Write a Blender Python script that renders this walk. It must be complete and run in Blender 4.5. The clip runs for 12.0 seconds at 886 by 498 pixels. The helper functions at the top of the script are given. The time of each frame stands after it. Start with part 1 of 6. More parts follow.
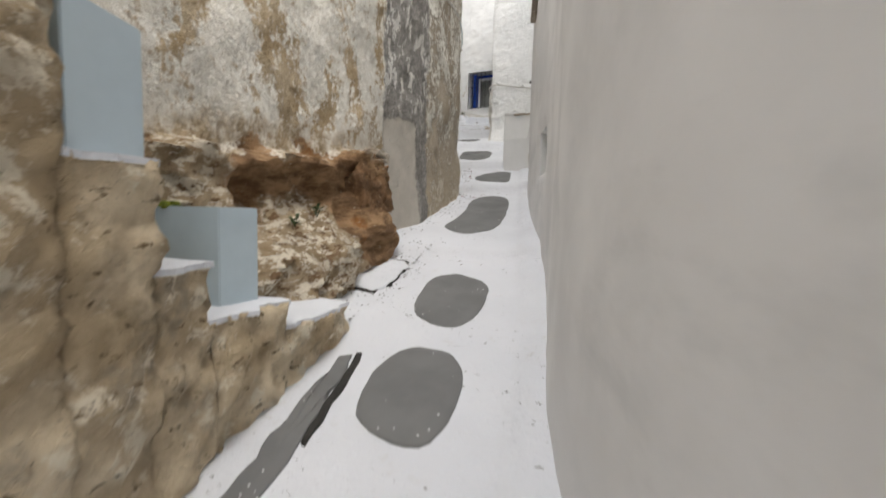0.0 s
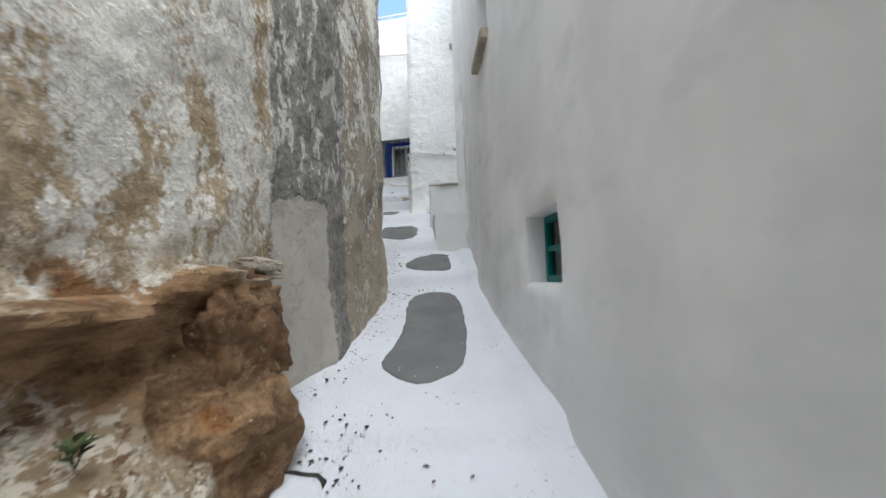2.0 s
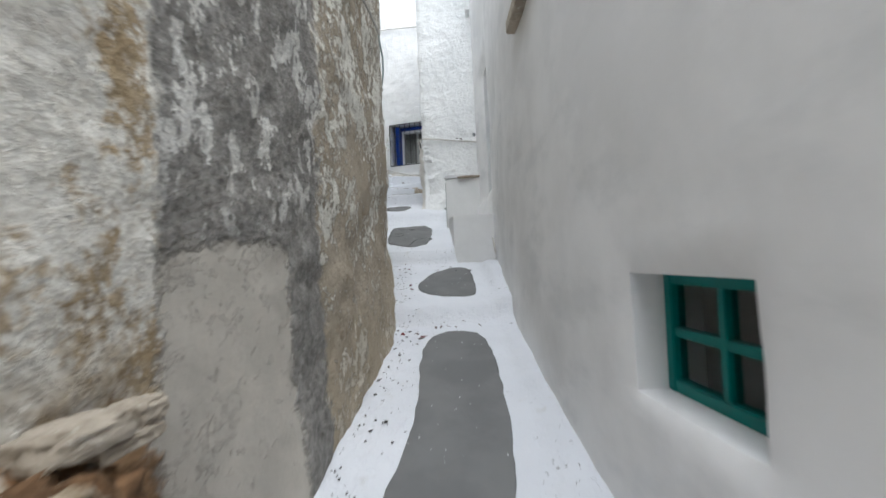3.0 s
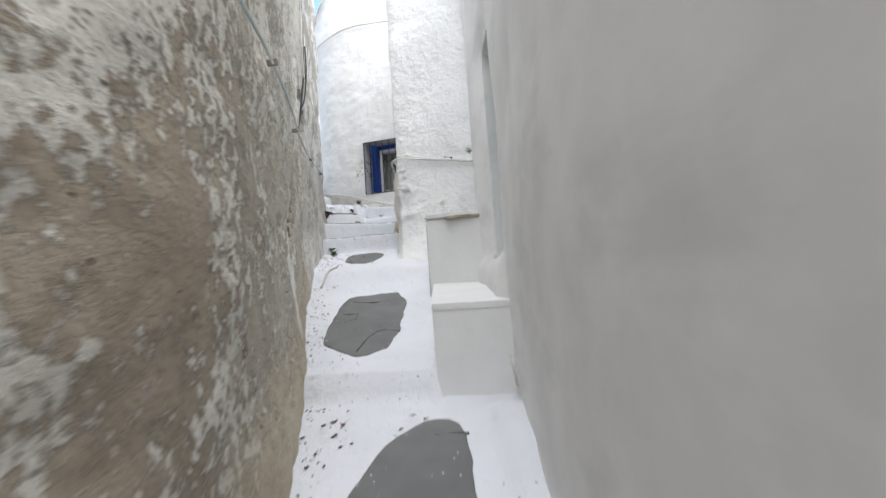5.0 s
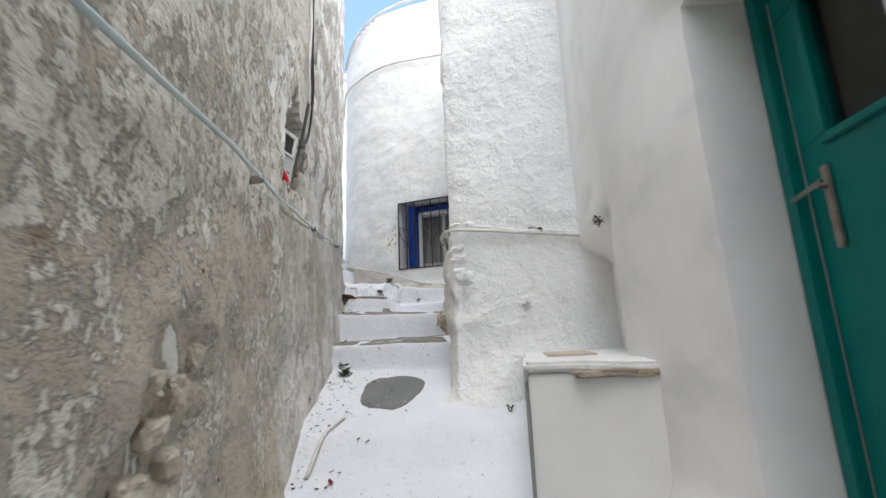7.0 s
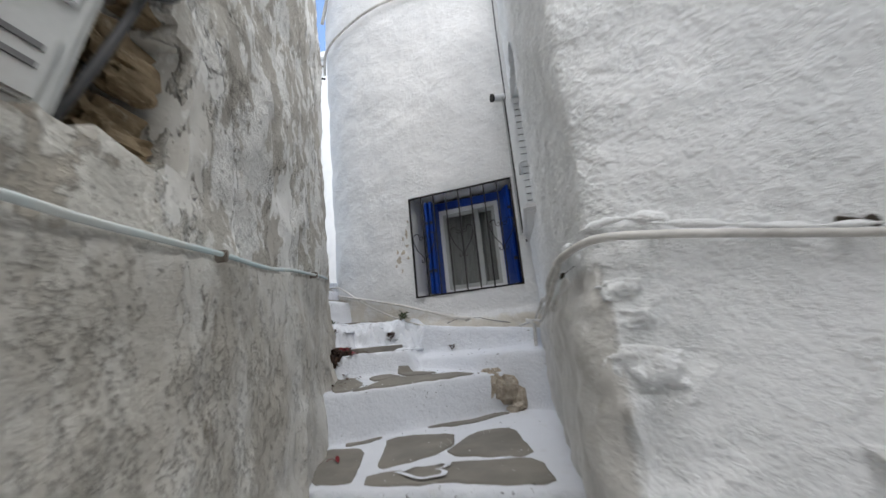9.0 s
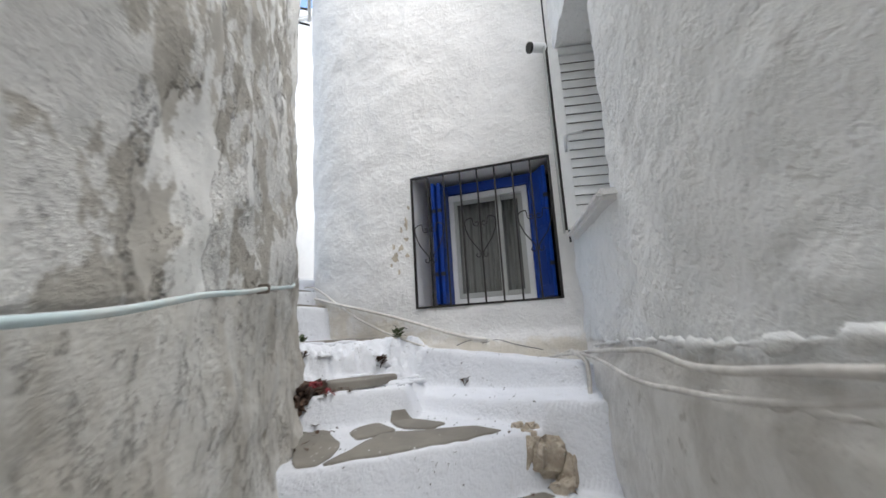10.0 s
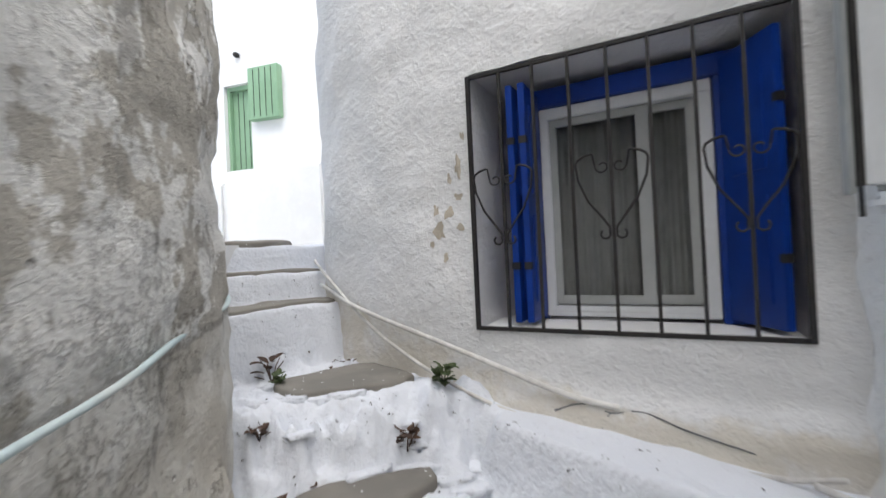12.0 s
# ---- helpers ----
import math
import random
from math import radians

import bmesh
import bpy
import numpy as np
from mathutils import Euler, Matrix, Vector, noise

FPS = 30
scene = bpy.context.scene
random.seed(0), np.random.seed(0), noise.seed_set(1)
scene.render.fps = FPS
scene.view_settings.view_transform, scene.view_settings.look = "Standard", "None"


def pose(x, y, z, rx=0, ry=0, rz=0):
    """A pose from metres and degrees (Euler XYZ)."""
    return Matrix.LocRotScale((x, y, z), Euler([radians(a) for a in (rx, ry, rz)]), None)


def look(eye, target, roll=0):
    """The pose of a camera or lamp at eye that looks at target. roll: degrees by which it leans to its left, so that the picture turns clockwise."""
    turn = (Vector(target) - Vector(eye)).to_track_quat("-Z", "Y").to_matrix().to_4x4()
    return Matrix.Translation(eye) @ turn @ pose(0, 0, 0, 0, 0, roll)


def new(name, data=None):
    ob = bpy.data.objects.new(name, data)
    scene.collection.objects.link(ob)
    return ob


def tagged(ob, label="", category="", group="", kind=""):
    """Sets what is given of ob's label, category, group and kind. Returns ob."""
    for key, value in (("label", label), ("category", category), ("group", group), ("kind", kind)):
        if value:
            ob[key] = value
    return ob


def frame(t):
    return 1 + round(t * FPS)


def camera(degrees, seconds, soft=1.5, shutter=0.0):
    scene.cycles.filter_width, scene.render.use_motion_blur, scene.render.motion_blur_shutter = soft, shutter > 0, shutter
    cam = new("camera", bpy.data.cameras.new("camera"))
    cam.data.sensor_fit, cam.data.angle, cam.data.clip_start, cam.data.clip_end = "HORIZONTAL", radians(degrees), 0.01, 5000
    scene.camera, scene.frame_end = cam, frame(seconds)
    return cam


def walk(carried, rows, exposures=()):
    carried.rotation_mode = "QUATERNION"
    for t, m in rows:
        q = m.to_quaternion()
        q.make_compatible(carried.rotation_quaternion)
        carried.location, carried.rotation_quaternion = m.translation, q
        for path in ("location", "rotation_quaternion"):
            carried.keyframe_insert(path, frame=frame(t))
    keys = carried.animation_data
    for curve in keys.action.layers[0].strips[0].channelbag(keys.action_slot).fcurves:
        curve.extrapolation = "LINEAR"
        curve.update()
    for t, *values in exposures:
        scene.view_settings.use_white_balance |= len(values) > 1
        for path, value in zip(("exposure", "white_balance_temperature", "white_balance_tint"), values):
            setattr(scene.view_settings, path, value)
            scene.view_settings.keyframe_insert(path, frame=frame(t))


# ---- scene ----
cam = camera(91.2, 12.0, 1.5, 0.4)
PATH = [
    (0, (0.05, 0.081, 1.315), (-0.482, 2.002, 1.153), 1.5),
    (0.5, (-0.116, 0.41, 1.407), (-0.557, 2.36, 1.456), -1.5),
    (1, (-0.316, 0.779, 1.481), (-0.55, 2.754, 1.695), -1.4),
    (1.5, (-0.45, 1.127, 1.651), (-0.56, 3.116, 1.827), -1.9),
    (2, (-0.512, 1.572, 1.719), (-0.646, 3.563, 1.851), -1.8),
    (2.5, (-0.591, 2.089, 1.928), (-0.762, 4.08, 2.008), -2.6),
    (2.7, (-0.624, 2.317, 2.015), (-0.828, 4.306, 2.065), -2.3),
    (4.3, (-0.692, 4.193, 2.542), (-0.791, 6.189, 2.628), -5.3),
    (4.5, (-0.679, 4.415, 2.62), (-0.732, 6.412, 2.705), -4.9),
    (5, (-0.677, 5.094, 2.798), (-0.873, 7.079, 2.934), -3.9),
    (5.5, (-0.778, 5.805, 2.975), (-1.0, 7.78, 3.196), -1.2),
    (6, (-0.863, 6.427, 3.193), (-1.238, 8.371, 3.476), -1.5),
    (6.5, (-1.027, 6.891, 3.413), (-1.461, 8.812, 3.76), -1.0),
    (7, (-1.258, 7.237, 3.536), (-1.578, 9.169, 3.944), -2.3),
    (7.2, (-1.33, 7.39, 3.552), (-1.618, 9.328, 3.952), -1.6),
    (8.8, (-1.952, 9.072, 4.115), (-2.212, 11.017, 4.506), -5.3),
    (9, (-2.013, 9.322, 4.148), (-2.32, 11.253, 4.568), -5.7),
    (9.5, (-2.17, 9.833, 4.288), (-2.534, 11.756, 4.699), -4.8),
    (10, (-2.363, 10.327, 4.456), (-2.615, 12.278, 4.818), -3.5),
    (10.5, (-2.469, 10.705, 4.603), (-2.624, 12.67, 4.941), -2.3),
    (11, (-2.539, 11.103, 4.737), (-2.812, 13.072, 4.964), -1.9),
    (11.5, (-2.584, 11.495, 4.824), (-3.016, 13.444, 4.937), -1.7),
    (12, (-2.616, 11.908, 4.953), (-3.207, 13.818, 4.972), -2.7),
]
walk(cam, [(t, look(eye, target, roll)) for t, eye, target, roll in PATH], [(0.0, 1.58, 6900, 10), (1.0, 1.58, 6350, 8), (2.7, 1.62, 6200, 7), (4.5, 1.85, 6350, 9), (6.5, 1.8, 6500, 10), (7.2, 1.68, 6500, 10), (9.0, 1.36, 6400, 10), (10.0, 1.75, 6500, 10), (10.5, 1.7, 6500, 10), (11.2, 1.62, 6500, 10), (12.0, 1.65, 6550, 11)])

# ---- light ----
world = bpy.data.worlds.new("sky")
scene.world = world
world.use_nodes = True
wn = world.node_tree.nodes
wl = world.node_tree.links
sky = wn.new("ShaderNodeTexSky")
sky.sky_type = "NISHITA"
sky.sun_disc = False
sky.sun_elevation = radians(62)
sky.sun_rotation = radians(144)
sky.air_density = 1.0
sky.dust_density = 1.0
sky.ozone_density = 2.0
wn["Background"].inputs["Strength"].default_value = 0.15
# unseen bright cloud bank added south and overhead for light, clear sky low north
way = wn.new("ShaderNodeTexCoord").outputs["Generated"]
toward = wn.new("ShaderNodeVectorMath")
toward.operation = "DOT_PRODUCT"
toward.inputs[1].default_value = (0.28, -0.45, 0.85)
wl.new(way, toward.inputs[0])
puffs = wn.new("ShaderNodeTexNoise")
puffs.inputs["Scale"].default_value = 3.0
puffs.inputs["Detail"].default_value = 6.0
wl.new(way, puffs.inputs["Vector"])
edge_fac = wn.new("ShaderNodeMath")
edge_fac.operation = "MULTIPLY_ADD"
edge_fac.inputs[1].default_value = 0.5
wl.new(puffs.outputs["Fac"], edge_fac.inputs[0])
wl.new(toward.outputs["Value"], edge_fac.inputs[2])
cover = wn.new("ShaderNodeMapRange")
cover.interpolation_type = "SMOOTHSTEP"
cover.inputs["From Min"].default_value = 0.48
cover.inputs["From Max"].default_value = 0.80
wl.new(edge_fac.outputs[0], cover.inputs["Value"])
haze = wn.new("ShaderNodeMix")
haze.data_type = "RGBA"
haze.inputs[7].default_value = (4.85, 5.0, 5.35, 1.0)
wl.new(cover.outputs["Result"], haze.inputs[0])
wl.new(sky.outputs["Color"], haze.inputs[6])
wl.new(haze.outputs[2], wn["Background"].inputs["Color"])
sun_data = bpy.data.lights.new("sun", "SUN")
sun_data.energy = 1.0
sun_data.angle = radians(55)
sun_data.color = (1.0, 0.97, 0.93)
sun = new("sun", sun_data)
sun.matrix_world = look((5.0, -7, 16), (0, 0, 0))


# ---- materials ----
class Mat:
    """A node material with short ways to wire it."""

    def __init__(self, name, rough=0.9, metal=0.0):
        self.m = bpy.data.materials.new(name)
        self.m.use_nodes = True
        self.t = self.m.node_tree
        self.b = self.t.nodes["Principled BSDF"]
        self.b.inputs["Roughness"].default_value = rough
        self.b.inputs["Metallic"].default_value = metal
        self.b.inputs["Specular IOR Level"].default_value = 0.3
        self.co = self.t.nodes.new("ShaderNodeTexCoord").outputs["Object"]

    def link(self, a, b):
        self.t.links.new(a, b)

    def noise(self, scale, detail=4.0, rough=0.6, stretch=None, co=None):
        n = self.t.nodes.new("ShaderNodeTexNoise")
        n.inputs["Scale"].default_value = scale
        n.inputs["Detail"].default_value = detail
        n.inputs["Roughness"].default_value = rough
        co = co or self.co
        if stretch:
            mp = self.t.nodes.new("ShaderNodeMapping")
            mp.inputs["Scale"].default_value = stretch
            self.link(co, mp.inputs["Vector"])
            co = mp.outputs["Vector"]
        self.link(co, n.inputs["Vector"])
        return n.outputs["Fac"]

    def voronoi(self, scale, feature="F1", stretch=None):
        n = self.t.nodes.new("ShaderNodeTexVoronoi")
        n.feature = feature
        n.inputs["Scale"].default_value = scale
        co = self.co
        if stretch:
            mp = self.t.nodes.new("ShaderNodeMapping")
            mp.inputs["Scale"].default_value = stretch
            self.link(co, mp.inputs["Vector"])
            co = mp.outputs["Vector"]
        self.link(co, n.inputs["Vector"])
        return n.outputs["Distance"]

    def step(self, fac, lo, hi, a=0.0, b=1.0):
        n = self.t.nodes.new("ShaderNodeMapRange")
        n.interpolation_type = "SMOOTHSTEP"
        for key, v in (("From Min", lo), ("From Max", hi), ("To Min", a), ("To Max", b)):
            n.inputs[key].default_value = v
        self.link(fac, n.inputs["Value"])
        return n.outputs["Result"]

    def math(self, op, a, b=0.0, clamp=False):
        n = self.t.nodes.new("ShaderNodeMath")
        n.operation = op
        n.use_clamp = clamp
        for i, v in enumerate((a, b)):
            if isinstance(v, (int, float)):
                n.inputs[i].default_value = v
            else:
                self.link(v, n.inputs[i])
        return n.outputs[0]

    def axis(self, which):
        n = self.t.nodes.new("ShaderNodeSeparateXYZ")
        self.link(self.co, n.inputs[0])
        return n.outputs[which]

    def rnd(self):
        return self.t.nodes.new("ShaderNodeObjectInfo").outputs["Random"]

    def mix(self, fac, a, b):
        n = self.t.nodes.new("ShaderNodeMix")
        n.data_type = "RGBA"
        ia, ib, ifac = n.inputs[6], n.inputs[7], n.inputs[0]
        for s, v in ((ia, a), (ib, b)):
            if isinstance(v, tuple):
                s.default_value = (*v, 1)
            else:
                self.link(v, s)
        if isinstance(fac, (int, float)):
            ifac.default_value = fac
        else:
            self.link(fac, ifac)
        return n.outputs[2]

    def color(self, c):
        if isinstance(c, tuple):
            self.b.inputs["Base Color"].default_value = (*c, 1)
        else:
            self.link(c, self.b.inputs["Base Color"])
        return self

    def bump(self, height, strength=0.5, dist=0.01):
        n = self.t.nodes.new("ShaderNodeBump")
        n.inputs["Strength"].default_value = strength
        n.inputs["Distance"].default_value = dist
        self.link(height, n.inputs["Height"])
        self.link(n.outputs[0], self.b.inputs["Normal"])
        return self


def plain(name, c, c2=None, scale=20.0, rough=0.7, metal=0.0, bump=0.15, dist=0.003, stretch=None):
    k = Mat(name, rough, metal)
    c2 = c2 or tuple(v * 0.8 for v in c)
    big = k.noise(scale * 0.15, 3)
    fine = k.noise(scale, 5, 0.65, stretch)
    both = k.math("ADD", k.math("MULTIPLY", big, 0.5), k.math("MULTIPLY", fine, 0.5))
    k.color(k.mix(k.step(both, 0.38, 0.62), c, c2))
    return k.bump(fine, bump, dist).m




def smooth_material():
    """Trowelled limewash: soft grey clouds, faint sweeps of the trowel, almost no grain."""
    k = Mat("smooth_plaster", 0.8)
    cloud, sweep, fine = k.noise(1.1, 5, 0.6), k.noise(3.2, 5, 0.6, (1, 0.5, 1.2)), k.noise(26.0, 4, 0.6)
    col = k.mix(k.step(cloud, 0.36, 0.66), (0.86, 0.855, 0.85), (0.75, 0.745, 0.74))
    col = k.mix(k.step(sweep, 0.50, 0.72, 0.0, 0.55), col, (0.66, 0.665, 0.665))
    k.color(col)
    return k.bump(k.math("ADD", sweep, k.math("MULTIPLY", fine, 0.12)), 0.22, 0.014).m


M_SMOOTH = smooth_material()


def limewash(name, c, c2, lump=0.7, dirt=0.0, foot=False):
    """Thick brushed limewash: coarse lumps, brush grain, faint stains."""
    k = Mat(name, 0.9)
    big, mid, fine = k.noise(1.3, 3), k.noise(14.0, 5, 0.6), k.noise(60.0, 4, 0.7)
    col = k.mix(k.step(big, 0.35, 0.7), c, c2)
    if dirt:
        spots = k.step(k.noise(5.0, 6, 0.7, (1, 1, 0.45)), 0.56, 0.68)
        col = k.mix(k.math("MULTIPLY", spots, dirt), col, (0.34, 0.31, 0.27))
    col = k.mix(k.step(mid, 0.62, 0.75, 0.0, 0.06), col, (0.5, 0.48, 0.45))
    if foot:
        top = k.math("ADD", 4.36, k.math("MULTIPLY", k.math("MAXIMUM", k.math("SUBTRACT", -2.5, k.axis(0)), 0.0), 0.28))
        drop = k.math("SUBTRACT", top, k.math("ADD", k.axis(2), k.math("MULTIPLY", k.math("SUBTRACT", mid, 0.5), 0.16)))
        bare = k.math("MULTIPLY", k.step(drop, -0.02, 0.05), k.step(k.noise(3.0, 6, 0.7), 0.34, 0.56, 0.25, 0.9))
        col = k.mix(bare, col, (0.60, 0.555, 0.475))
    k.color(col)
    crater = k.step(k.noise(22.0, 5, 0.6), 0.44, 0.62)
    rel = k.math("ADD", k.math("MULTIPLY", mid, 0.7), k.math("MULTIPLY", crater, 0.16))
    return k.bump(k.math("ADD", rel, k.math("MULTIPLY", fine, 0.3)), lump, 0.026).m


M_FAR = limewash("footed_limewash", (0.76, 0.757, 0.75), (0.715, 0.712, 0.705), 0.55, 0.0, True)
M_LIME = limewash("limewash", (0.76, 0.757, 0.75), (0.715, 0.712, 0.705), 0.55)
M_LIME_OLD = limewash("weathered_limewash", (0.84, 0.837, 0.83), (0.75, 0.745, 0.735), 1.0, 0.22)


def pier_material():
    """Lumpy limewash; the lane side is worn to grey-beige render under the conduit."""
    k = Mat("pier_limewash", 0.92)
    x, z = k.axis(0), k.axis(2)
    big, mid, fine = k.noise(1.5, 4), k.noise(13.0, 6, 0.62), k.noise(60.0, 4, 0.7)
    wht = k.mix(k.step(big, 0.35, 0.68), (0.88, 0.885, 0.88), (0.80, 0.81, 0.805))
    wht = k.mix(k.step(k.noise(5.0, 6, 0.7, (1, 1, 0.5)), 0.60, 0.70, 0.0, 0.35), wht, (0.45, 0.43, 0.40))
    worn = k.mix(k.step(k.noise(2.6, 6, 0.68, (1, 1, 0.6)), 0.38, 0.60), (0.70, 0.68, 0.64), (0.52, 0.495, 0.45))
    worn = k.mix(k.step(k.noise(9.0, 6, 0.7), 0.60, 0.68, 0.0, 0.7), worn, (0.36, 0.33, 0.28))
    wob = k.math("MULTIPLY", k.math("SUBTRACT", mid, 0.5), 0.08)
    side = k.math("MULTIPLY", k.step(k.math("ADD", x, wob), -1.77, -1.73, 1.0, 0.0), k.step(k.math("ADD", z, wob), 4.30, 4.36, 1.0, 0.0))
    k.color(k.mix(k.math("MULTIPLY", side, 0.8), wht, worn))
    lumps = k.step(k.noise(17.0, 5, 0.6), 0.40, 0.66)
    rel = k.math("ADD", k.math("MULTIPLY", mid, 0.8), k.math("MULTIPLY", lumps, 0.3))
    rel = k.math("ADD", rel, k.math("MULTIPLY", fine, 0.25))
    rel = k.math("MULTIPLY", rel, k.math("SUBTRACT", 1.0, k.math("MULTIPLY", side, 0.6)))
    return k.bump(rel, 0.9, 0.024).m


M_PIER = pier_material()
M_PLAIN_WHITE = plain("white_render", (0.76, 0.758, 0.75), (0.71, 0.708, 0.70), 5.0, 0.85, bump=0.2, dist=0.006)


def ground_material():
    k = Mat("whitewashed_ground", 0.8)
    big, mid, fine = k.noise(0.9, 3), k.noise(11.0, 5, 0.6), k.noise(42.0, 4, 0.65)
    col = k.mix(k.step(big, 0.3, 0.7), (0.74, 0.76, 0.80), (0.67, 0.69, 0.73))
    chips = k.math("MULTIPLY", k.step(k.noise(26.0, 5, 0.75), 0.63, 0.655), k.step(k.noise(2.1, 3), 0.48, 0.58))
    col = k.mix(chips, col, (0.10, 0.10, 0.10))
    scuff = k.math("MULTIPLY", k.step(mid, 0.58, 0.72), k.step(k.noise(1.7, 2), 0.45, 0.65))
    col = k.mix(k.math("MULTIPLY", scuff, 0.5), col, (0.55, 0.54, 0.52))
    k.color(col)
    lumps = k.math("ADD", mid, k.math("MULTIPLY", k.noise(4.0, 4, 0.6, (1, 0.5, 1)), 1.2))
    return k.bump(k.math("ADD", lumps, k.math("MULTIPLY", fine, 0.5)), 0.75, 0.018).m


M_GROUND = ground_material()


def old_wall_material():
    """The long weathered wall: ochre and white by the rock, grey cement, then flaking limewash on grey mortar, whiter uphill."""
    k = Mat("weathered_plaster", 0.95)
    y, z = k.axis(1), k.axis(2)
    wob = k.noise(3.0, 7, 0.68)
    yw = k.math("ADD", y, k.math("MULTIPLY", k.math("SUBTRACT", wob, 0.5), 0.5))
    edge = k.math("ADD", y, k.math("MULTIPLY", k.math("SUBTRACT", k.noise(9.0, 4, 0.7), 0.5), 0.16))
    zw = k.math("ADD", z, k.math("MULTIPLY", k.math("SUBTRACT", wob, 0.5), 0.7))
    fl_fine, fl_mid, big = k.noise(24.0, 6, 0.72), k.noise(7.0, 6, 0.65), k.noise(1.6, 4)
    # ochre plaster under broken white
    ochre = k.mix(k.step(k.noise(4.0, 5, 0.7), 0.35, 0.65), (0.60, 0.485, 0.335), (0.43, 0.32, 0.19))
    wht = k.mix(k.step(fl_fine, 0.4, 0.62), (0.93, 0.895, 0.82), (0.83, 0.785, 0.70))
    a = k.mix(k.step(k.math("ADD", k.math("MULTIPLY", k.noise(2.6, 6, 0.68, (1, 1.3, 0.7)), 0.68), k.math("MULTIPLY", fl_fine, 0.32)), 0.50, 0.565), wht, ochre)
    # living rock at the foot
    rock = k.mix(k.step(k.noise(3.2, 6, 0.7, (1, 1, 2.0)), 0.36, 0.62), (0.52, 0.415, 0.285), (0.33, 0.24, 0.145))
    rock = k.mix(k.step(k.noise(13.0, 7, 0.72, (1, 0.7, 1.6)), 0.50, 0.53), rock, (0.74, 0.67, 0.55))
    rock = k.mix(k.step(k.noise(12.0, 6, 0.72, (1, 0.8, 1.5)), 0.555, 0.59), rock, (0.22, 0.135, 0.075))
    line = k.math("ADD", 1.50, k.math("MULTIPLY", y, 0.075))
    brown = k.mix(k.step(k.noise(4.0, 7, 0.7, (1, 1, 3.0)), 0.38, 0.62), (0.46, 0.29, 0.16), (0.20, 0.115, 0.06))
    brown = k.mix(k.step(k.noise(3.4, 4, 0.6), 0.60, 0.70), brown, (0.36, 0.165, 0.06))
    brown = k.mix(k.step(k.noise(16.0, 6, 0.7), 0.64, 0.69), brown, (0.55, 0.47, 0.36))
    band = k.math("MULTIPLY", k.step(k.math("SUBTRACT", zw, k.math("SUBTRACT", line, k.step(y, 2.85, 3.2, 0.32, 1.2))), -0.05, 0.06), k.step(yw, 1.85, 2.1))
    rock = k.mix(band, rock, brown)
    crust = k.math("MULTIPLY", k.step(k.math("SUBTRACT", zw, line), 0.03, 0.20, 1.0, 0.0), k.step(fl_mid, 0.40, 0.58, 0.0, 1.0))
    a = k.mix(crust, a, k.mix(k.step(fl_fine, 0.40, 0.60), (0.60, 0.50, 0.36), (0.36, 0.27, 0.17)))
    a = k.mix(k.step(k.math("SUBTRACT", zw, line), -0.02, 0.02), rock, a)
    # cement patch
    cem = k.mix(k.step(fl_fine, 0.35, 0.65), (0.38, 0.36, 0.335), (0.225, 0.213, 0.198))
    flakes = k.step(k.noise(10.0, 6, 0.7, (1, 1, 0.5)), 0.555, 0.57)
    cem = k.mix(k.math("MULTIPLY", flakes, k.step(z, 2.0, 2.6)), cem, (0.72, 0.70, 0.66))
    skim = k.mix(k.step(k.noise(5.0, 4), 0.35, 0.65), (0.50, 0.465, 0.41), (0.44, 0.41, 0.36))
    low = k.math("MULTIPLY", k.step(k.math("SUBTRACT", k.math("ADD", z, k.math("MULTIPLY", fl_mid, 0.35)), 0.0), 2.36, 2.42, 1.0, 0.0), k.step(edge, 4.32, 4.36, 1.0, 0.0))
    cem = k.mix(low, cem, skim)
    # flaking limewash on grey mortar
    mortar = k.mix(k.step(big, 0.35, 0.65), (0.66, 0.61, 0.52), (0.55, 0.505, 0.425))
    lower = k.mix(k.step(big, 0.35, 0.65), (0.50, 0.43, 0.335), (0.40, 0.34, 0.26))
    mortar = k.mix(k.step(yw, 6.0, 7.6), lower, mortar)
    mortar = k.mix(k.step(k.noise(6.0, 4), 0.6, 0.75), mortar, (0.36, 0.285, 0.20))
    coat = k.mix(k.step(fl_fine, 0.35, 0.65), (0.86, 0.83, 0.755), (0.76, 0.73, 0.65))
    rel = k.math("SUBTRACT", zw, k.math("MULTIPLY", y, 0.29))
    up = k.math("ADD", k.step(y, 8.0, 12.0, 0.0, 0.09), k.step(rel, 1.15, 1.75, -0.035, 0.014))
    cover = k.math("ADD", k.math("ADD", k.math("MULTIPLY", k.noise(20.0, 7, 0.72, (1, 1, 0.85)), 0.6), k.math("MULTIPLY", k.noise(2.2, 4), 0.4)), up)
    # dark rim under the flakes: shade of their relief put into the colour
    c = k.mix(k.step(cover, 0.487, 0.503, 0.0, 0.6), mortar, (0.27, 0.24, 0.20))
    c = k.mix(k.step(cover, 0.497, 0.515), c, coat)
    pits = k.math("MULTIPLY", k.step(k.voronoi(14.0), 0.07, 0.13, 1.0, 0.0), k.step(k.noise(3.0, 2), 0.52, 0.6))
    c = k.mix(pits, c, (0.13, 0.105, 0.08))
    daub = k.step(k.math("ADD", k.noise(1.7, 7, 0.62, (1, 1, 0.45)), k.step(y, 8.6, 9.6, -0.05, 0.03)), 0.575, 0.59)
    c = k.mix(daub, c, (0.86, 0.85, 0.80))
    foot = k.math("MULTIPLY", k.step(k.math("SUBTRACT", zw, k.math("MULTIPLY", y, 0.29)), 0.1, 0.6, 1.0, 0.0), k.step(y, 4.2, 4.6))
